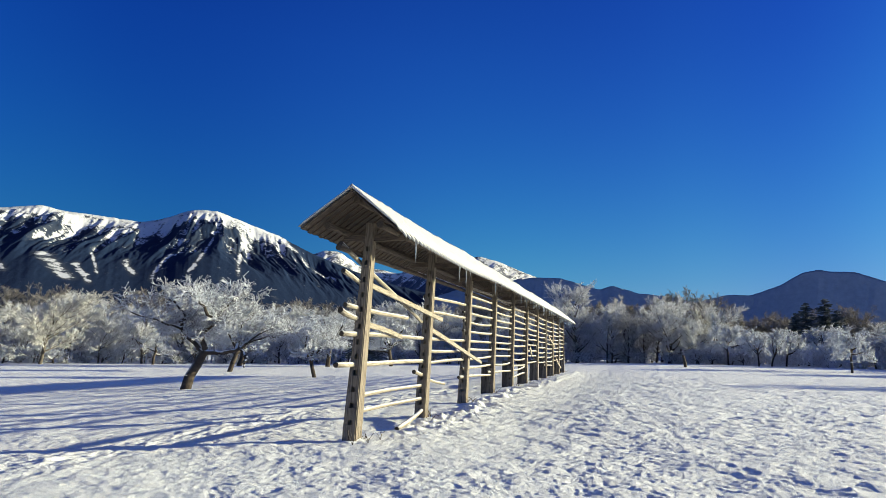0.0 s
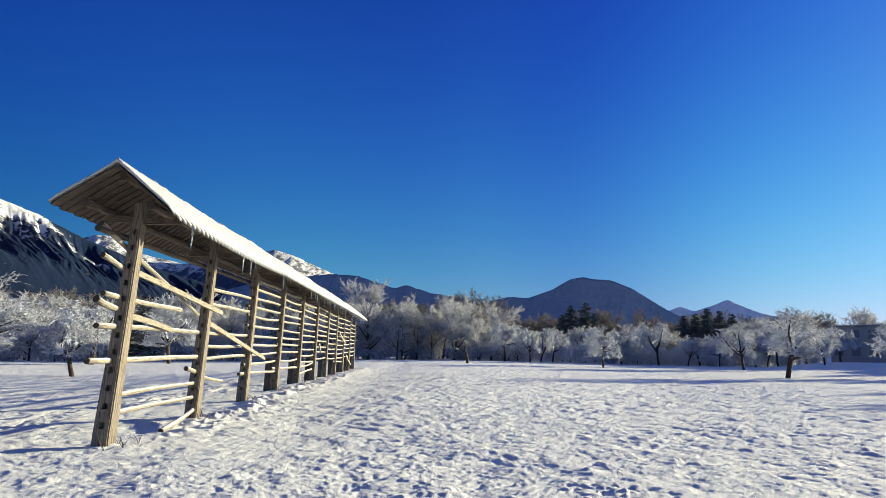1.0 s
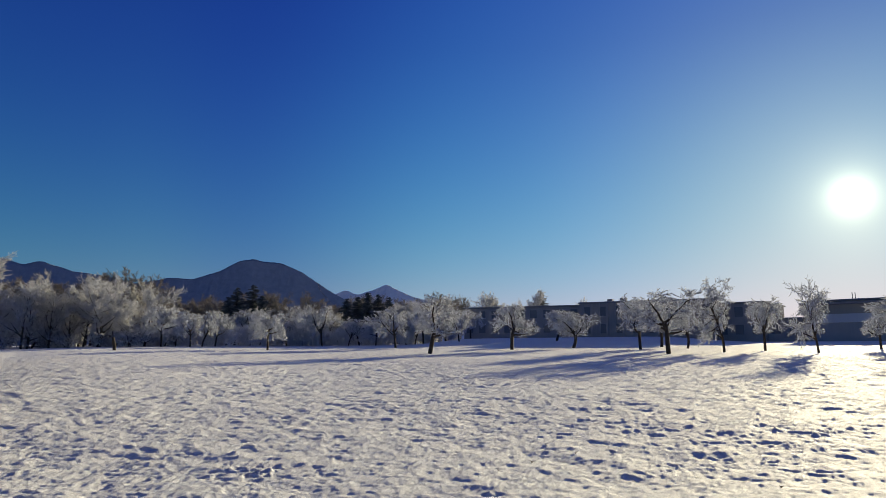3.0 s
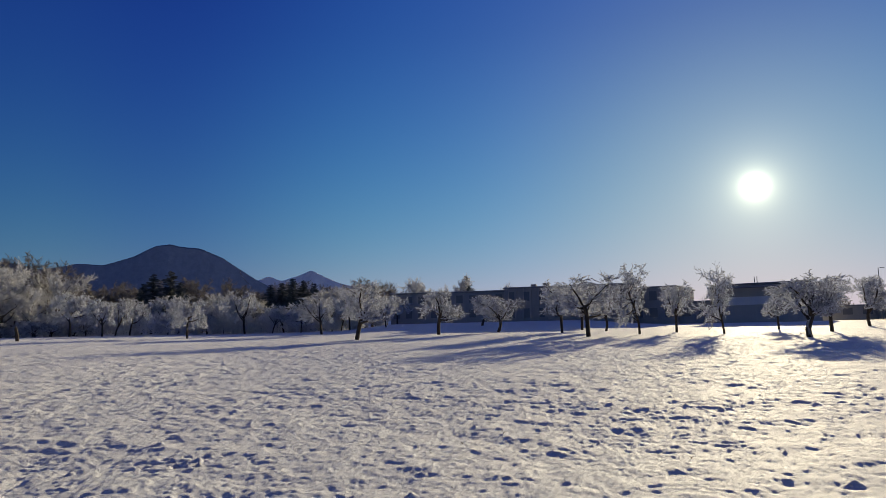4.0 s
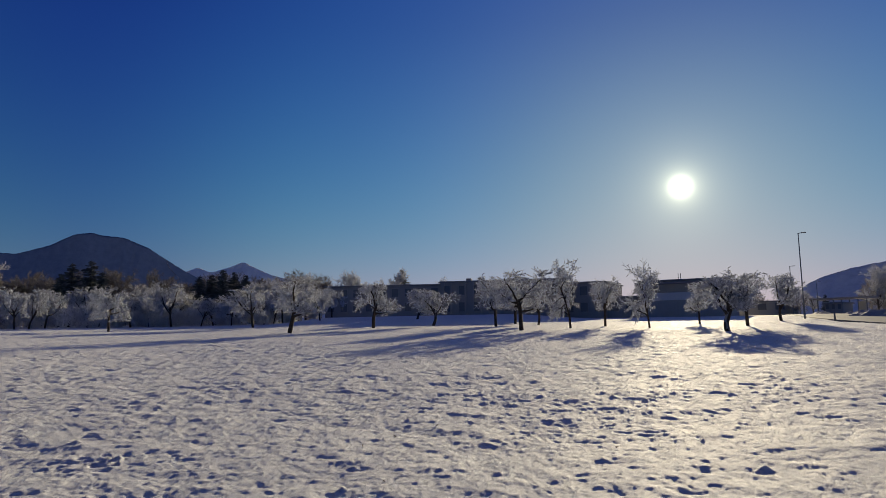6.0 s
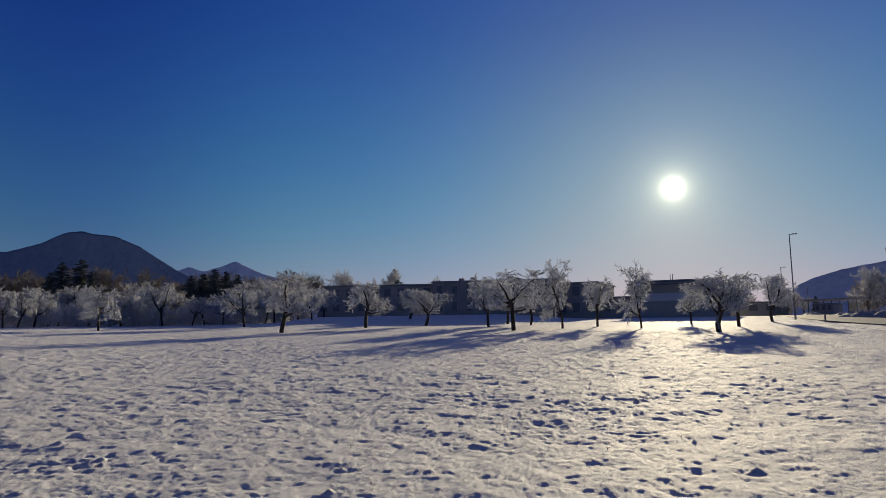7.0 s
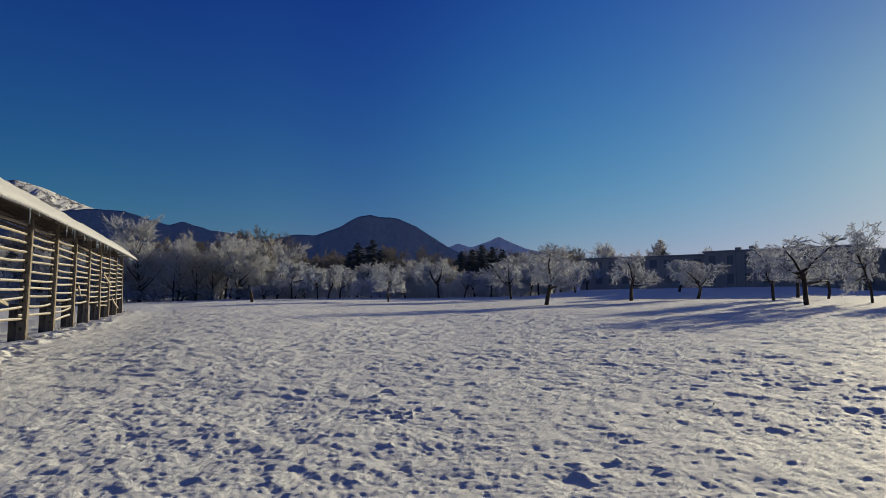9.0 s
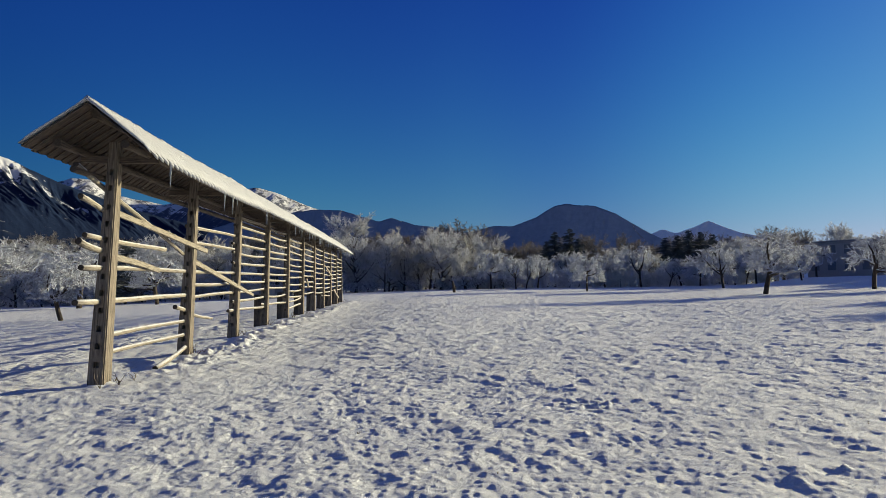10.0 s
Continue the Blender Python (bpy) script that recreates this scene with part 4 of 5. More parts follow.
def build_hayrack():
    rng = random.Random(3)
    rack = empty("hayrack")
    tagged(rack, "long weathered wooden hayrack with a narrow board roof on snow", "hayrack")
    base = [gz(*rack_xy(k * BAY)) for k in range(POSTS)]
    for k in range(POSTS):
        s = k * BAY
        tall = ridge_z(s) - 0.42 - base[k]
        lean = ridge_c(s) * 0.62
        holes = [0.42 + 0.33 * i + rng.uniform(-0.02, 0.02) for i in range(int((tall - 0.6) / 0.33))]
        ob = new("post", post_mesh(tall, lean, holes, rng))
        x, y = rack_xy(s)
        ob.matrix_basis = Matrix.Translation((x, y, base[k])) @ Matrix.Rotation(math.atan2(AY, AX), 4, "Z")
        ob.parent = rack
        if k >= 3:
            # a stout stump that the post is bolted to
            bm = bmesh.new()
            bmesh.ops.create_cube(bm, size=1.0)
            bmesh.ops.scale(bm, vec=(0.26, 0.24, 1.55), verts=bm.verts)
            bmesh.ops.bevel(bm, geom=bm.edges[:], offset=0.02, segments=2, affect="EDGES")
            st = part("stump", bm, M_STUMP, rack, "dark weathered stump bolted beside the post")
            st.matrix_basis = Matrix.Translation((*rack_xy(s - 0.05, -0.25), base[k] + 0.5)) @ Matrix.Rotation(math.atan2(AY, AX), 4, "Z")

    def pole(name, s0, z0, s1, z1, r=0.05, across0=0.0, across1=0.0, sag=0.0, square=False, label=""):
        p = frame_at(s0, across0, z0)
        q = frame_at(s1, across1, z1)
        me = pole_mesh(name, (q - p).length, r * rng.uniform(0.95, 1.1), r * rng.uniform(0.8, 1.0), rng, sag, square)
        ob = new(name, me)
        lay(ob, p, q, rack)
        if label:
            tagged(ob, label)
        return ob

    b0 = base[0]
    # first bay: few rails, their ends standing out before the first post
    for z, s0, s1 in ((2.20, -0.85, BAY + 0.1), (1.58, -0.95, BAY + 0.12), (0.92, -0.1, BAY + 0.15), (0.58, -0.1, BAY + 0.15), (2.78, -0.75, 3.0)):
        pole("rail", s0, b0 + z, s1, base[1] + z + rng.uniform(-0.04, 0.02) if s1 > 4 else b0 + z - 0.02, 0.052)
    pole("rail", -0.95, b0 + 2.66, 0.1, b0 + 2.50, 0.06)
    pole("rail", -0.95, b0 + 3.46, 0.1, b0 + 3.30, 0.055)
    pole("rail", 2.0, gz(*rack_xy(2.0, 0.15)) + 0.02, BAY + 0.12, base[1] + 0.26, 0.055, 0.25, 0.05)
    pole("brace", -1.0, b0 + 4.02, BAY - 0.2, base[1] + 2.62, 0.05, -0.05, -0.05)
    pole("brace", -0.1, b0 + 3.36, BAY + 0.75, base[1] + 2.78, 0.058, 0.0, 0.26, square=True, label="sawn beam fixed across the posts")
    pole("brace", 0.1, b0 + 2.46, 2.45, b0 + 2.26, 0.055, 0.1, 0.1, square=True)
    pole("brace", BAY, base[1] + 2.48, 2 * BAY + 1.3, base[2] + 1.42, 0.06, 0.1, 0.30, square=True, label="sawn beam fixed across the posts")
    # second bay
    for z, s1 in ((3.38, 2 * BAY + 0.1), (2.16, 2 * BAY + 0.1), (1.82, 2 * BAY - 0.7), (1.50, 2 * BAY + 0.1), (2.95, 2 * BAY + 0.1)):
        pole("rail", BAY - (0.1 if z > 1.6 else 0.15), base[1] + z, s1, base[2] + z - (0.05 if s1 < 2 * BAY else 0.0), 0.048)
    pole("rail", BAY - 0.75, base[1] + 1.26, BAY + 0.1, base[1] + 1.16, 0.055)
    pole("rail", BAY + 0.1, base[1] + 1.08, BAY + 2.2, base[1] + 0.86, 0.05)
    # the other bays: close-set rails that sag a little
    for k in range(2, POSTS - 1):
        z = 1.12 + rng.uniform(-0.1, 0.1)
        if k in (4,):
            pole("rail", k * BAY - 0.1, base[k] + 0.45, (k + 1) * BAY + 0.1, base[k + 1] + 0.62, 0.05)
            pole("rail", k * BAY - 0.1, base[k] + 0.80, (k + 1) * BAY + 0.1, base[k + 1] + 0.95, 0.05, sag=0.05)
        elif rng.random() < 0.6:
            pole("rail", k * BAY - 0.7, base[k] + 0.9, (k + 1) * BAY + 0.1, base[k + 1] + 0.78, 0.05)
        while z < 4.1:
            pole("rail", k * BAY - rng.uniform(0.1, 0.35), base[k] + z + rng.uniform(-0.03, 0.03), (k + 1) * BAY + rng.uniform(0.1, 0.3),
                 base[k + 1] + z + rng.uniform(-0.03, 0.03), 0.046, sag=rng.uniform(0.0, 0.06))
            z += rng.uniform(0.29, 0.34)
    pole("brace", 5 * BAY + 0.3, base[5] + 2.0, 5 * BAY + 1.1, base[5] + 1.5, 0.07, 0.2, 0.25, square=True)
    pole("brace", 7 * BAY + 0.3, base[7] + 2.9, 8 * BAY - 0.2, base[8] + 2.2, 0.06, 0.2, 0.2, square=True)
    pole("brace", 8 * BAY + 0.2, base[8] + 1.3, 9 * BAY, base[9] + 0.5, 0.06, 0.25, 0.25, square=True)

    # purlins under the roof, and ties across each post head
    end = (POSTS - 1) * BAY + 0.9
    for name, ac, dz, r in (("ridge_pole", 0.0, -0.16, 0.075), ("purlin", -0.60, -0.66, 0.075), ("purlin", 0.55, -0.68, 0.075), ("purlin", -0.34, -1.12, 0.06)):
        for a, b in ((-1.1, 15.5), (15.3, 31.0), (30.8, end)):
            p = frame_at(a, ridge_c(a) + ac, ridge_z(a) + dz)
            q = frame_at(b, ridge_c(b) + ac, ridge_z(b) + dz)
            ob = new(name, pole_mesh(name, (q - p).length, r, r * 0.92, rng, timber=M_BEAM))
            lay(ob, p, q, rack)
    for k in range(POSTS):
        s = k * BAY
        p = frame_at(s, ridge_c(s) - 0.72, ridge_z(s) - 0.74)
        q = frame_at(s, ridge_c(s) + 0.70, ridge_z(s) - 0.74)
        ob = new("tie_beam", pole_mesh("tie_beam", (q - p).length, 0.065, 0.06, rng, square=True, timber=M_BEAM))
        lay(ob, p, q, rack)
    build_roof(rack, rng, end)
    return rack


ROOF = {-1: (1.06, 0.75), 1: (1.05, 0.83)}       # half-width and drop of each slope
PITCH = 0.126


def build_roof(rack, rng, end):
    s0 = -1.35
    n = int((end + 0.15 - s0) / PITCH)
    rise = Vector((AX, AY, 1.22 / 48.2)).normalized()
    for side in (-1, 1):
        half, drop = ROOF[side]
        length = math.hypot(half, drop) + 0.02
        boards = []
        for shape in range(3):
            bm = bmesh.new()
            bmesh.ops.create_cube(bm, size=1.0)
            bmesh.ops.scale(bm, vec=(0.150 - 0.008 * shape, length, 0.026), verts=bm.verts)
            bmesh.ops.translate(bm, vec=(0, length / 2, 0), verts=bm.verts)
            bmesh.ops.bevel(bm, geom=[e for e in bm.edges if e.calc_length() > 1], offset=0.004, segments=1, affect="EDGES")
            me = bpy.data.meshes.new("roof_board")
            bm.to_mesh(me)
            bm.free()
            me.materials.append(M_PLANK)
            boards.append(me)
        rest_v, rest_f = [], []
        for i in range(n):
            s = s0 + (i + 0.5) * PITCH
            upper = i % 2
            top = frame_at(s, ridge_c(s), ridge_z(s) - 0.03 + 0.028 * upper)
            foot = frame_at(s, ridge_c(s) + side * half, ridge_z(s) - drop - 0.03 + 0.028 * upper)
            down = (foot - top).normalized()
            up = rise.cross(down) if side < 0 else down.cross(rise)
            if up.z < 0:
                up = -up
            x = down.cross(up)
            slide = (0.035 if upper else 0.0) + rng.uniform(-0.02, 0.02)
            if side < 0 and s > 3.4:
                slide -= 0.05
            m = Matrix((x, down, up)).transposed().to_4x4()
            m.translation = top + down * slide
            if i < 150:
                ob = new("roof_board", boards[rng.randrange(3)])
                ob.matrix_basis = m
                ob.parent = rack
            else:
                o = len(rest_v)
                for a, b, c in ((-1, 0, -1), (1, 0, -1), (1, 1, -1), (-1, 1, -1), (-1, 0, 1), (1, 0, 1), (1, 1, 1), (-1, 1, 1)):
                    rest_v.append(m @ Vector((a * 0.073, b * length, c * 0.013)))
                for q in ((3, 2, 1, 0), (4, 5, 6, 7), (0, 1, 5, 4), (1, 2, 6, 5), (2, 3, 7, 6), (3, 0, 4, 7)):
                    rest_f.append(tuple(o + w for w in q))
        ob = link_mesh("roof_boards", rest_v, rest_f, M_PLANK, rack)
        tagged(ob, "far boards of the narrow roof", kind="stuff")


M_STUMP = wood_material("dark_stump", (0.03, 0.025, 0.02), (0.11, 0.09, 0.07), (10, 10, 2))
build_hayrack()


def build_roof_snow():
    """The snow on both slopes: thicker on the near part, its lower edge toothed by the boards."""
    end = (POSTS - 1) * BAY + 1.0
    s_line = np.arange(-1.42, end + 0.08, PITCH / 4)
    us = np.concatenate([-np.array([1.03, 1.0, 0.93, 0.8, 0.6, 0.4, 0.2, 0.08]), [0.0], np.array([0.08, 0.2, 0.4, 0.6, 0.8, 0.93, 1.0, 1.03])])
    ns, nu = len(s_line), len(us)
    top, low = [], []
    for i, s in enumerate(s_line):
        tooth = 0.5 + 0.5 * math.cos(2 * math.pi * (s + 1.35) / (2 * PITCH) + math.pi)
        teeth = {-1: 0.0, 1: tooth ** 1.25}
        near = 1.0 if s < 8.05 else 0.0
        wave = float(fbm(np.array([s * 0.9]), np.array([3.3]), 3, 5)[0])
        for j, u in enumerate(us):
            side = -1 if u < 0 else 1
            half, drop = ROOF[side]
            a = abs(u)
            thick = ((0.065 if near else 0.025) + 0.02 * wave) * (0.55 + 0.45 * float(ss(-1.4, 0.8, s)))
            if side < 0:
                thick *= 0.42
            thick += 0.03 * float(vnoise(np.array([s * 4.0]), np.array([u * 3 + 9.0]), 77)[0]) + 0.012 * float(vnoise(np.array([s * 15.0]), np.array([u * 9 + 4.0]), 78)[0])
            tooth = teeth[side]
            if 20 < s < 24 or 33 < s < 37:
                thick *= 1 - 0.5 * max(0, math.cos(a * 1.6))
            if a > 0.9:
                thick *= 0.75 if a < 1.02 else 0.35
            if i in (0, ns - 1):
                thick *= 0.6
            reach = a * 1.0 + (0.085 * tooth * (a - 0.8) / 0.23 if a > 0.8 else 0.0)
            z0 = ridge_z(s) - drop * reach + 0.028
            z1 = z0 + thick * 1.1
            if a > 0.97:
                z0 -= 0.09 * tooth
                z1 -= 0.03 + 0.02 * tooth
            x, y = rack_xy(s, ridge_c(s) + side * half * reach)
            low.append((x, y, z0))
            top.append((x, y, z1))
    verts = np.array(top + low)
    q = []
    off = ns * nu
    for i in range(ns - 1):
        for j in range(nu - 1):
            a, b, c, d = i * nu + j, i * nu + j + 1, (i + 1) * nu + j + 1, (i + 1) * nu + j
            q.append((a, b, c, d))
            q.append((off + d, off + c, off + b, off + a))
        for j in (0, nu - 1):
            a, d = i * nu + j, (i + 1) * nu + j
            q.append((a, d, off + d, off + a) if j == 0 else (d, a, off + a, off + d))
    for i in (0, ns - 1):
        for j in range(nu - 1):
            a, b = i * nu + j, i * nu + j + 1
            q.append((b, a, off + a, off + b) if i == 0 else (a, b, off + b, off + a))
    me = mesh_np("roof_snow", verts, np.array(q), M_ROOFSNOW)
    bm = bmesh.new()
    bm.from_mesh(me)
    bmesh.ops.recalc_face_normals(bm, faces=bm.faces)
    bm.to_mesh(me)
    bm.free()
    ob = new("roof_snow", me)
    tagged(ob, "layer of snow on the hayrack roof with a toothed lower edge", "snow")


build_roof_snow()


def build_icicles():
    rng = random.Random(9)
    shapes = []
    for k in range(4):
        ln = (0.16, 0.24, 0.34, 0.5)[k]
        segs, z, r = [], 0.0, 0.016 + 0.004 * k
        for i in range(4):
            z1, r1 = z - ln / 4, max(r * (0.72 if i < 3 else 0.15), 0.002)
            segs.append((0, 0, z, 0.004 * rng.uniform(-1, 1), 0, z1, r, r1))
            z, r = z1, r1
        v, f = tubes(segs, 6)
        shapes.append(mesh_np("icicle", v, f, M_ICE))
    half, drop = ROOF[1]
    spots = [-0.25, 3.4, 4.15, 4.6, 8.3, 9.4, 12.6, 13.9]
    s = 15.0
    while s < 46:
        spots.append(s)
        s += rng.uniform(0.2, 0.75)
    for i, s in enumerate(spots):
        ob = new("icicle", shapes[rng.randrange(4) if i > 1 else 3])
        ob.matrix_basis = Matrix.Translation(frame_at(s, ridge_c(s) + half * 0.985, ridge_z(s) - drop * 0.985 - 0.03))
        tagged(ob, "thin clear icicle hanging from the roof edge", "icicle", "icicles on the eave")


build_icicles()


# ---- the school-like buildings behind the orchard ----
def facade_material(name, dark, light, ribs=0.0):
    m, nt, b = mat(name, 0.85)
    v = coords(nt)
    n = noise_tex(nt, v, 0.7, 5)
    st = noise_tex(nt, coords(nt, (3.0, 3.0, 0.15)), 1.2, 4)
    nt.links.new(mix(nt, op(nt, "ADD", op(nt, "MULTIPLY", n, 0.5), op(nt, "MULTIPLY", st, 0.5)), dark, light), b.inputs["Base Color"])
    bump(nt, b, n, 0.3, 0.01)
    return m


M_WALL_A = facade_material("dark_render", (0.32, 0.295, 0.275), (0.44, 0.41, 0.38))
M_WALL_B = facade_material("timber_cladding", (0.30, 0.275, 0.25), (0.46, 0.42, 0.38))
M_WALL_C = facade_material("grey_cladding", (0.36, 0.345, 0.315), (0.48, 0.46, 0.42))
M_BAND = facade_material("pale_cladding", (0.60, 0.61, 0.61), (0.72, 0.73, 0.73))
M_METAL = mat("galvanised_steel", 0.5, 0.6)[0]
M_METAL.node_tree.nodes["Principled BSDF"].inputs["Base Color"].default_value = (0.22, 0.23, 0.24, 1)
M_TRIM = facade_material("roof_edge", (0.22, 0.22, 0.23), (0.32, 0.32, 0.33))


def glass_material():
    m, nt, b = mat("window_glass", 0.08)
    b.inputs["Base Color"].default_value = (0.20, 0.20, 0.205, 1)
    b.inputs["Specular IOR Level"].default_value = 0.25
    return m


M_GLASS = glass_material()


def box(name, cx, cy, cz, sx, sy, sz, material, parent, bevel=0.03, label=""):
    bm = bmesh.new()
    bmesh.ops.create_cube(bm, size=1.0)
    bmesh.ops.scale(bm, vec=(sx, sy, sz), verts=bm.verts)
    if bevel:
        bmesh.ops.bevel(bm, geom=bm.edges[:], offset=bevel, segments=1, affect="EDGES")
    ob = part(name, bm, material, parent, label)
    ob.matrix_basis = Matrix.Translation((cx, cy, cz))
    return ob


def build_block(az0, r0, az1, r1, height, depth, wall, label, storeys, bays, ribs=0, chimneys=(), band=False):
    """A flat-roofed building whose front runs between two points; local x along the front, y away from the viewer."""
    x0, y0 = polar(az0, r0)
    x1, y1 = polar(az1, r1)
    ln = math.hypot(x1 - x0, y1 - y0)
    turn = math.atan2(y1 - y0, x1 - x0)
    z = min(gz(x0, y0), gz(x1, y1)) - 0.4
    root = empty("building", (x0, y0, z), turn)
    # the deep side lies away from the meadow
    sign = 1 if (-(math.sin(turn)) * x0 + math.cos(turn) * y0) > 0 else -1
    top = max(gz(x0, y0), gz(x1, y1)) + height - z
    tagged(root, label, "building")
    box("wall", ln / 2, sign * depth / 2, top / 2, ln, depth, top, wall, root, 0.04)
    box("roof", ln / 2, sign * depth / 2, top + 0.09, ln + 0.5, depth + 0.5, 0.18, M_TRIM, root, 0.03, "flat roof edge with thin snow")
    box("roof_snow_layer", ln / 2, sign * depth / 2, top + 0.22, ln + 0.3, depth + 0.3, 0.07, M_ROOFSNOW, root, 0.02)
    bw = ln / max(bays, 1)
    sh = (top - 0.6) / storeys
    for i in range(bays):
        for f in range(storeys):
            cx, cz = (i + 0.5) * bw, 0.9 + (f + 0.5) * sh * 0.96
            w, h = bw * 0.5, sh * 0.52
            win = empty("window")
            win.matrix_basis = Matrix.Translation((cx, -sign * 0.02, cz))
            win.parent = root
            box("frame", 0, 0, 0, w + 0.12, 0.09, h + 0.12, wall, win, 0)
            box("pane", 0, -sign * 0.035, 0, w, 0.05, h, M_GLASS, win, 0)
    for i in range(ribs):
        box("pilaster", (i + 0.5) * ln / ribs, -sign * 0.10, top / 2, 0.35, 0.22, top, wall, root, 0.02)
    if band:
        box("glazing_band", ln * 0.46, -sign * 0.06, top * 0.60, ln * 0.72, 0.16, top * 0.2, M_BAND, root, 0.02, "paler strip of cladding")
        box("canopy", ln / 2, -sign * 0.9, top - 0.35, ln + 0.5, 1.7, 0.28, M_TRIM, root, 0.03, "overhanging roof edge")
        for cx in (ln * 0.40, ln * 0.43):
            box("roof_mast", cx, sign * depth * 0.3, top + 0.9, 0.09, 0.09, 1.6, M_METAL, root, 0.0)
    for cx, w, h in chimneys:
        box("roof_vent", cx, sign * depth * 0.3, top + 0.2 + h / 2, w, w, h, M_TRIM, root, 0.03)
    return root


build_block(50.2, 118, 60.6, 112, 5.35, 14, M_WALL_A, "long low dark building with a flat roof", 2, 9)
build_block(60.5, 109, 71.5, 105, 5.6, 16, M_WALL_B, "flat-roofed building with dark ribbed cladding", 2, 8, 16, ((4.0, 0.9, 0.8), (6.2, 1.0, 0.9)))
build_block(71.5, 110, 75.2, 108, 5.6, 12, M_WALL_A, "low dark wing between the larger blocks", 2, 3)
build_block(78.0, 106, 84.8, 104, 5.6, 22, M_WALL_C, "dark grey hall with a flat overhanging roof", 1, 0, band=True)
build_block(75.3, 109, 77.9, 107.5, 3.3, 8, M_WALL_A, "low dark link between the wing and the hall", 1, 2)
build_block(85.6, 132, 89.4, 130, 2.4, 8, M_WALL_C, "low grey annex far behind the hall", 1, 3)


build_block(2.2, 99, 6.2, 98, 1.7, 5, M_WALL_A, "low dark shed under a thick snow roof beyond the hayrack", 1, 3)


# ---- the road side ----
M_ASPHALT = facade_material("asphalt", (0.045, 0.045, 0.048), (0.075, 0.075, 0.078))
M_ASPHALT.node_tree.nodes["Principled BSDF"].inputs["Specular IOR Level"].default_value = 0.5
M_ASPHALT.node_tree.nodes["Principled BSDF"].inputs["Roughness"].default_value = 0.6


def build_road():
    """A wet road that bends past the field's corner."""
    line = [(40.0, -17.0), (52.0, -9.5), (66.0, -5.6), (80.0, -3.6), (96.0, -2.6), (120.0, -1.0), (160.0, 2.0)]
    xs = np.linspace(0, len(line) - 1, 90)
    px = np.interp(xs, range(len(line)), [p[0] for p in line])
    py = np.interp(xs, range(len(line)), [p[1] for p in line])
    k = np.ones(15) / 15
    px[7:-7], py[7:-7] = np.convolve(px, k, "valid"), np.convolve(py, k, "valid")
    tx, ty = np.gradient(px), np.gradient(py)
    ln = np.hypot(tx, ty)
    nx, ny = -ty / ln, tx / ln
    verts, faces = [], []
    offs = (-3.1, -3.0, 0.0, 3.0, 3.1)
    for i in range(len(px)):
        for o in offs:
            x, y = px[i] + nx[i] * o, py[i] + ny[i] * o
            verts.append((x, y, gz(x, y) + (0.10 if abs(o) < 3.05 else -0.2)))
    m = len(offs)
    for i in range(len(px) - 1):
        for j in range(m - 1):
            faces.append((i * m + j, (i + 1) * m + j, (i + 1) * m + j + 1, i * m + j + 1))
    ob = link_mesh("road", verts, faces, M_ASPHALT)
    tagged(ob, "cleared dark asphalt road curving past the snowy field", "road", kind="structure")


build_road()


def make_lamp(height):
    root = empty("street_lamp")
    v, f = tubes([(0, 0, -0.3, 0, 0, 0.9, 0.10, 0.10), (0, 0, 0.9, 0, 0, height, 0.075, 0.045)], 10)
    p = new("pole", mesh_np("pole", v, f, M_METAL))
    p.parent = root
    v, f = tubes([(0, 0, height - 0.05, -0.05, 0, height, 0.045, 0.04), (-0.05, 0, height, 0.30, 0, height + 0.04, 0.04, 0.035)], 8)
    a = new("arm", mesh_np("arm", v, f, M_METAL))
    a.parent = root
    box("lamp_head", 0.50, 0, height + 0.05, 0.45, 0.22, 0.10, M_METAL, root, 0.03)
    return tagged(root, "tall grey street lamp with a short arm beside the road", "street lamp", "street lamps")


def build_lamps():
    proto = make_lamp(8.8)
    for k, (x, y, h, turn) in enumerate(((74.9, -0.6, 8.8, -1.6), (104.0, 0.6, 7.0, -1.6), (140.0, -3.4, 6.2, -1.6), (80.0, -9.4, 7.2, -1.2))):
        place = Matrix.Translation((x, y, gz(x, y))) @ Matrix.Rotation(turn, 4, "Z")
        ob = proto if k == 0 else copy_thing(proto, place)
        ob.matrix_basis = place
        ob.scale = (1, 1, h / 8.8)


build_lamps()


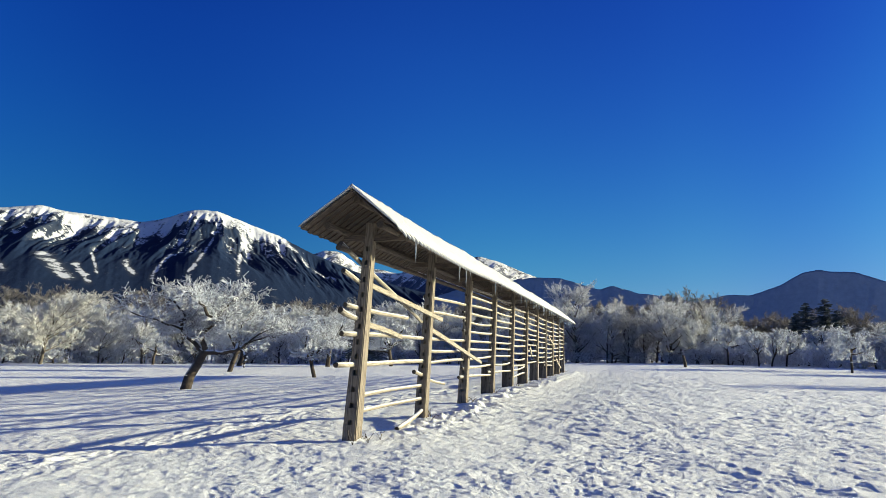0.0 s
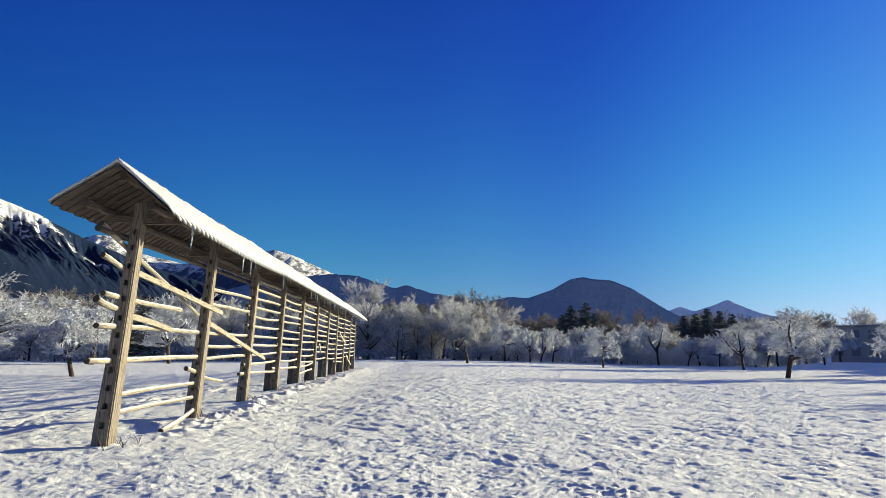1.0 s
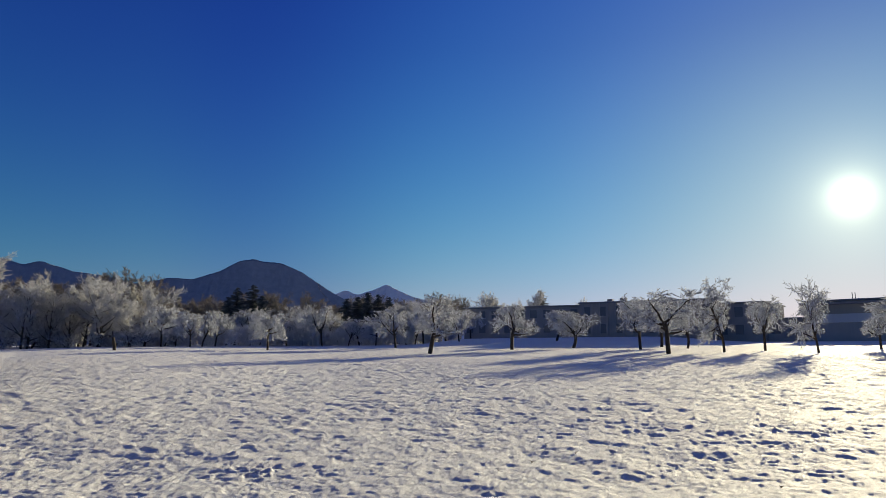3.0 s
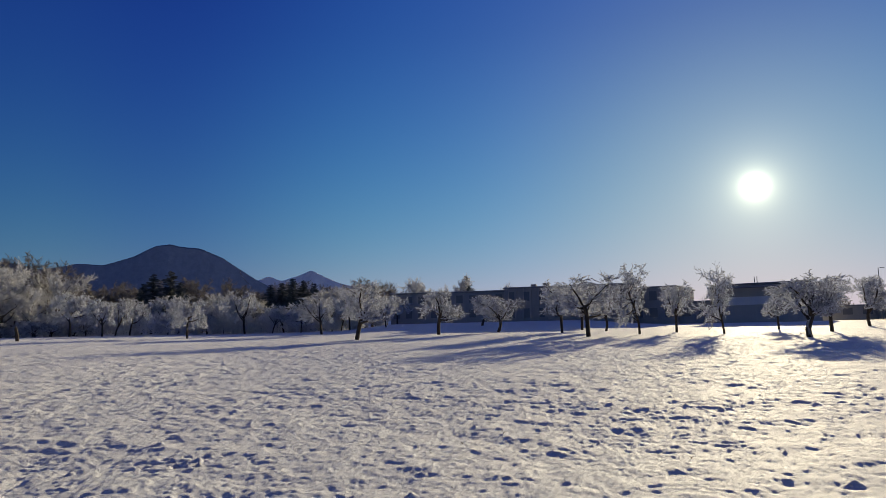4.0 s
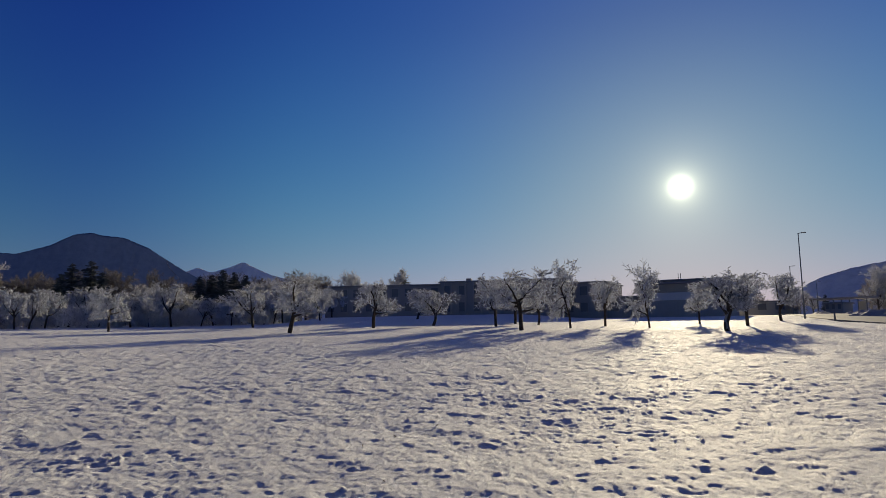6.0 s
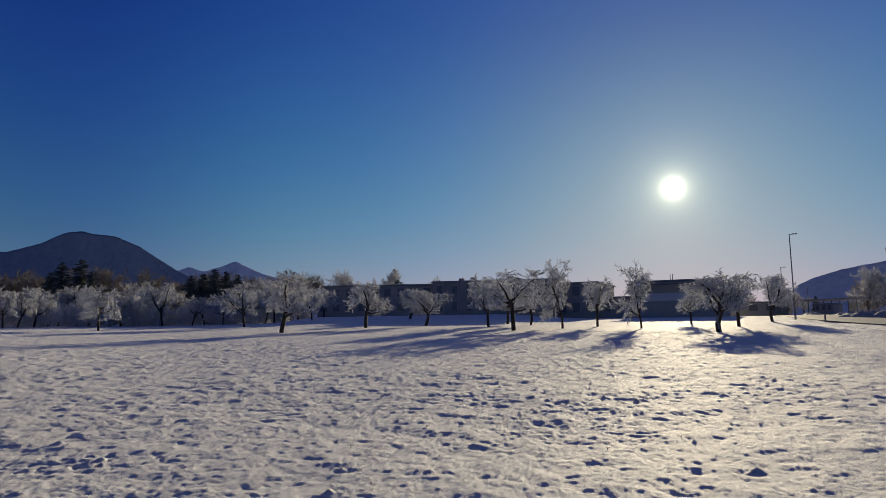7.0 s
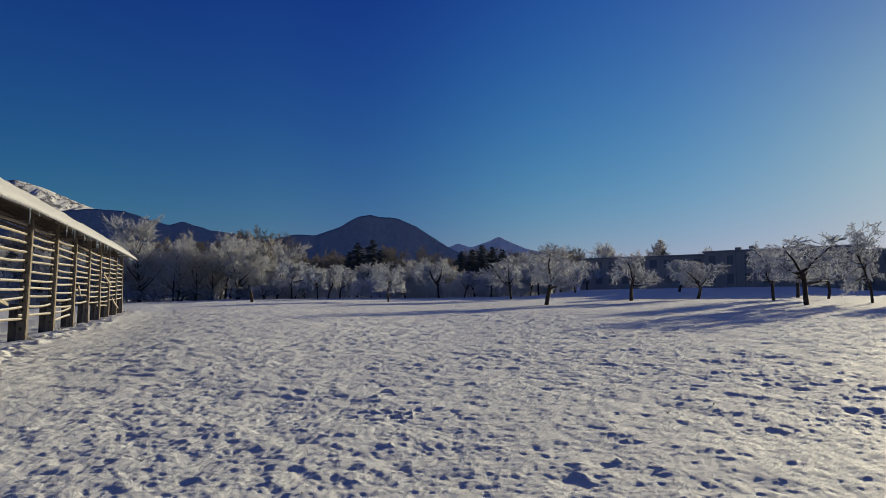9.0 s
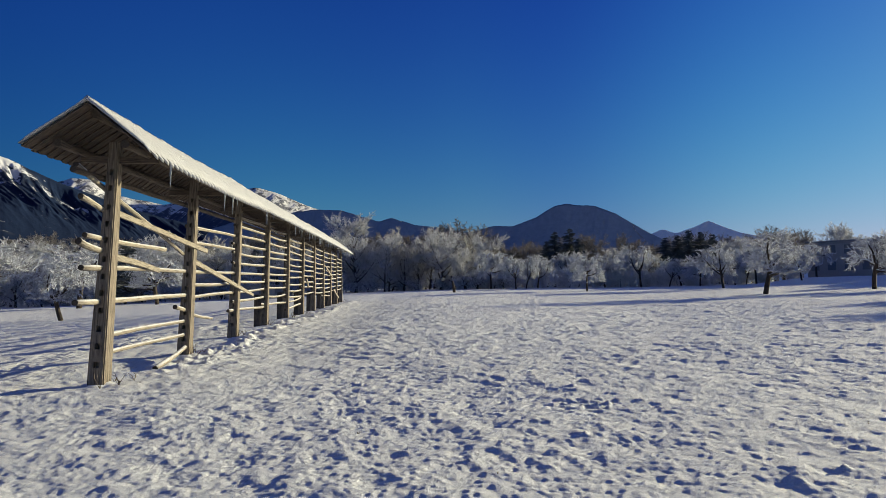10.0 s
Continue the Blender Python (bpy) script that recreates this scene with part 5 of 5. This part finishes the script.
def build_roadside():
    v, f = tubes([(0, 0, -0.2, 0, 0, 0.62, 0.07, 0.07), (0, 0, 0.62, 0, 0, 0.68, 0.07, 0.02)], 10)
    x, y = 65.0, -2.8
    ob = new("bollard", mesh_np("bollard", v, f, M_METAL))
    ob.location = (x, y, gz(x, y))
    tagged(ob, "short dark bollard at the road's edge in snow", "bollard")
    # stake in the far meadow
    x, y = 28.9, 74.6
    v, f = tubes([(0, 0, -0.3, -0.05, 0, 0.5, 0.20, 0.18), (-0.05, 0, 0.5, -0.28, 0, 1.45, 0.18, 0.13)], 9)
    ob = new("stake", mesh_np("stake", v, f, M_BARK))
    ob.location = (x, y, gz(x, y))
    tagged(ob, "short leaning wooden stake standing in the snowy meadow", "stake")
    build_block(91.8, 122, 93.0, 121, 1.7, 4, M_WALL_B, "low brown shed by the road", 1, 3)
    proto = make_tree("tall", 700, "woodland_tree", "tree")
    for az, r, h, w in ((95.3, 150, 9.2, 6.0), (96.6, 146, 8.4, 5.5), (99.5, 150, 10.0, 7.0), (91.0, 160, 5.0, 4.0)):
        stand(proto, *polar(az, r), h, w, az, "brownish bare tree beyond the road", "roadside trees")
    for az, r, h, w in ((48.8, 135, 9.0, 6.0), (52.0, 150, 10.5, 8.0), (53.5, 150, 10.2, 7.0), (56.3, 148, 10.6, 6.0), (61.0, 146, 8.4, 5.0), (46.5, 130, 8.0, 6.0)):
        stand(proto, *polar(az, r), h, w, az, "bare frosted tree rising behind the long roof", "trees behind the roofs")
    spruce = make_conifer(640)
    stand(spruce, *polar(91.9, 175), 5.0, 3.0, 0.4, "small dark spruce beyond the road", "spruces")


build_roadside()


def build_canopy():
    """A long flat shelter on posts across the road."""
    x0, y0 = polar(91.5, 136)
    x1, y1 = polar(94.9, 132)
    ln, turn = math.hypot(x1 - x0, y1 - y0), math.atan2(y1 - y0, x1 - x0)
    z = min(gz(x0, y0), gz(x1, y1)) - 0.1
    root = tagged(empty("shelter", (x0, y0, z), turn), "long flat-roofed open shelter on thin posts across the road", "shelter")
    box("roof", ln / 2, 0, 2.9, ln + 0.6, 3.4, 0.34, M_WALL_B, root, 0.04, "thin brown roof slab")
    for i in range(7):
        box("post", 0.3 + i * (ln - 0.6) / 6, -1.2, 1.38, 0.14, 0.14, 2.75, M_METAL, root, 0.01)
    for i in (1, 2, 4):
        box("back_panel", (i + 0.5) * ln / 6, 1.3, 1.25, ln / 6 - 0.3, 0.08, 2.1, M_WALL_C, root, 0.01)


def build_bank(name, az, r, length, depth, height, turn, seed, label):
    """Snow pushed off the road, lumpy and dirty."""
    n, m = 70, 26
    u, v = np.meshgrid(np.linspace(-1, 1, n), np.linspace(-1, 1, m), indexing="ij")
    cx, cy = polar(az, r)
    lx, ly = u * length / 2, v * depth / 2
    x = cx + lx * math.cos(turn) - ly * math.sin(turn)
    y = cy + lx * math.sin(turn) + ly * math.cos(turn)
    edge = np.clip(1 - np.maximum(np.abs(u) ** 4, np.abs(v) ** 3), 0, 1)
    z = ground_base(x, y) - 0.12 + edge * height * (0.75 + 0.9 * fbm(x / 0.9, y / 0.9, 4, seed, 0.65)) + edge * 0.12
    i, j = np.meshgrid(np.arange(n - 1), np.arange(m - 1), indexing="ij")
    quads = np.stack([i * m + j, (i + 1) * m + j, (i + 1) * m + j + 1, i * m + j + 1], -1).reshape(-1, 4)
    ob = new(name, mesh_np(name, np.stack([x, y, z], -1).reshape(-1, 3), quads, M_BANK))
    return tagged(ob, label, "snow bank", "snow banks")


M_BANK = snow_material("dirty_snow", 0.09, 0.7, 0.5)
build_canopy()
build_bank("snow_bank", 96.5, 76, 12.0, 3.6, 0.7, 0.5, 801, "lumpy heap of dirty ploughed snow on the road island")
build_bank("snow_bank", 95.0, 92, 14.0, 3.0, 0.5, 0.3, 802, "lumpy heap of dirty ploughed snow on the road island")
build_bank("snow_bank", 91.6, 108, 10.0, 2.0, 0.4, 0.1, 803, "low ridge of ploughed snow along the road")
build_woods("woods", 93.6, 104, 152, 172, 26, 6.5, 9.5, 33, M_WOODS, "brownish bare wood beyond the road")
build_woods("woods", 85.5, 91.2, 128, 150, 10, 4.0, 6.0, 34, M_WOODS, "frosted thicket beside the low annex")


def build_stalks():
    """Dry stalks and leaves that poke through the snow, alone and round the posts."""
    rng = np.random.default_rng(91)
    spots = []
    for _ in range(40):
        a, r = radians(rng.uniform(-5, 104)), 5 + 30 * rng.random() ** 1.4
        x, y = r * math.sin(a), r * math.cos(a)
        if (x - P0X) * AY - (y - P0Y) * AX > 2.5:
            spots.append((x, y, rng.uniform(0.02, 0.05), int(rng.integers(1, 3))))
    for k in range(POSTS):
        for _ in range(5):
            x, y = rack_xy(k * BAY + rng.normal(0, 0.25), rng.uniform(0.1, 0.5))
            spots.append((x, y, rng.uniform(0.12, 0.32), 3))
    segs = []
    for x, y, h, n in spots:
        z = float(ground_base(x, y) + snow_relief(np.array([x]), np.array([y]))[0]) - 0.01
        for _ in range(n):
            d = np.array([rng.normal(0, 0.5), rng.normal(0, 0.5), 1.0]) * h
            m = np.array([x, y, z]) + d * 0.6
            t = m + d * 0.4 + np.array([rng.normal(0, 0.3), rng.normal(0, 0.3), -0.15]) * h
            segs.append((x, y, z, *m, 0.006, 0.004))
            segs.append((*m, *t, 0.004, 0.003))
    v, f = tubes(segs, 3)
    ob = new("dry_stalks", mesh_np("dry_stalks", v, f, M_STALK, False))
    tagged(ob, "dry grass stalks poking through the snow", "grass", kind="stuff")


M_STALK = twig_material("dry_stalk", (0.45, 0.40, 0.32), (0.16, 0.12, 0.07), 0.0, 0.8)
build_stalks()
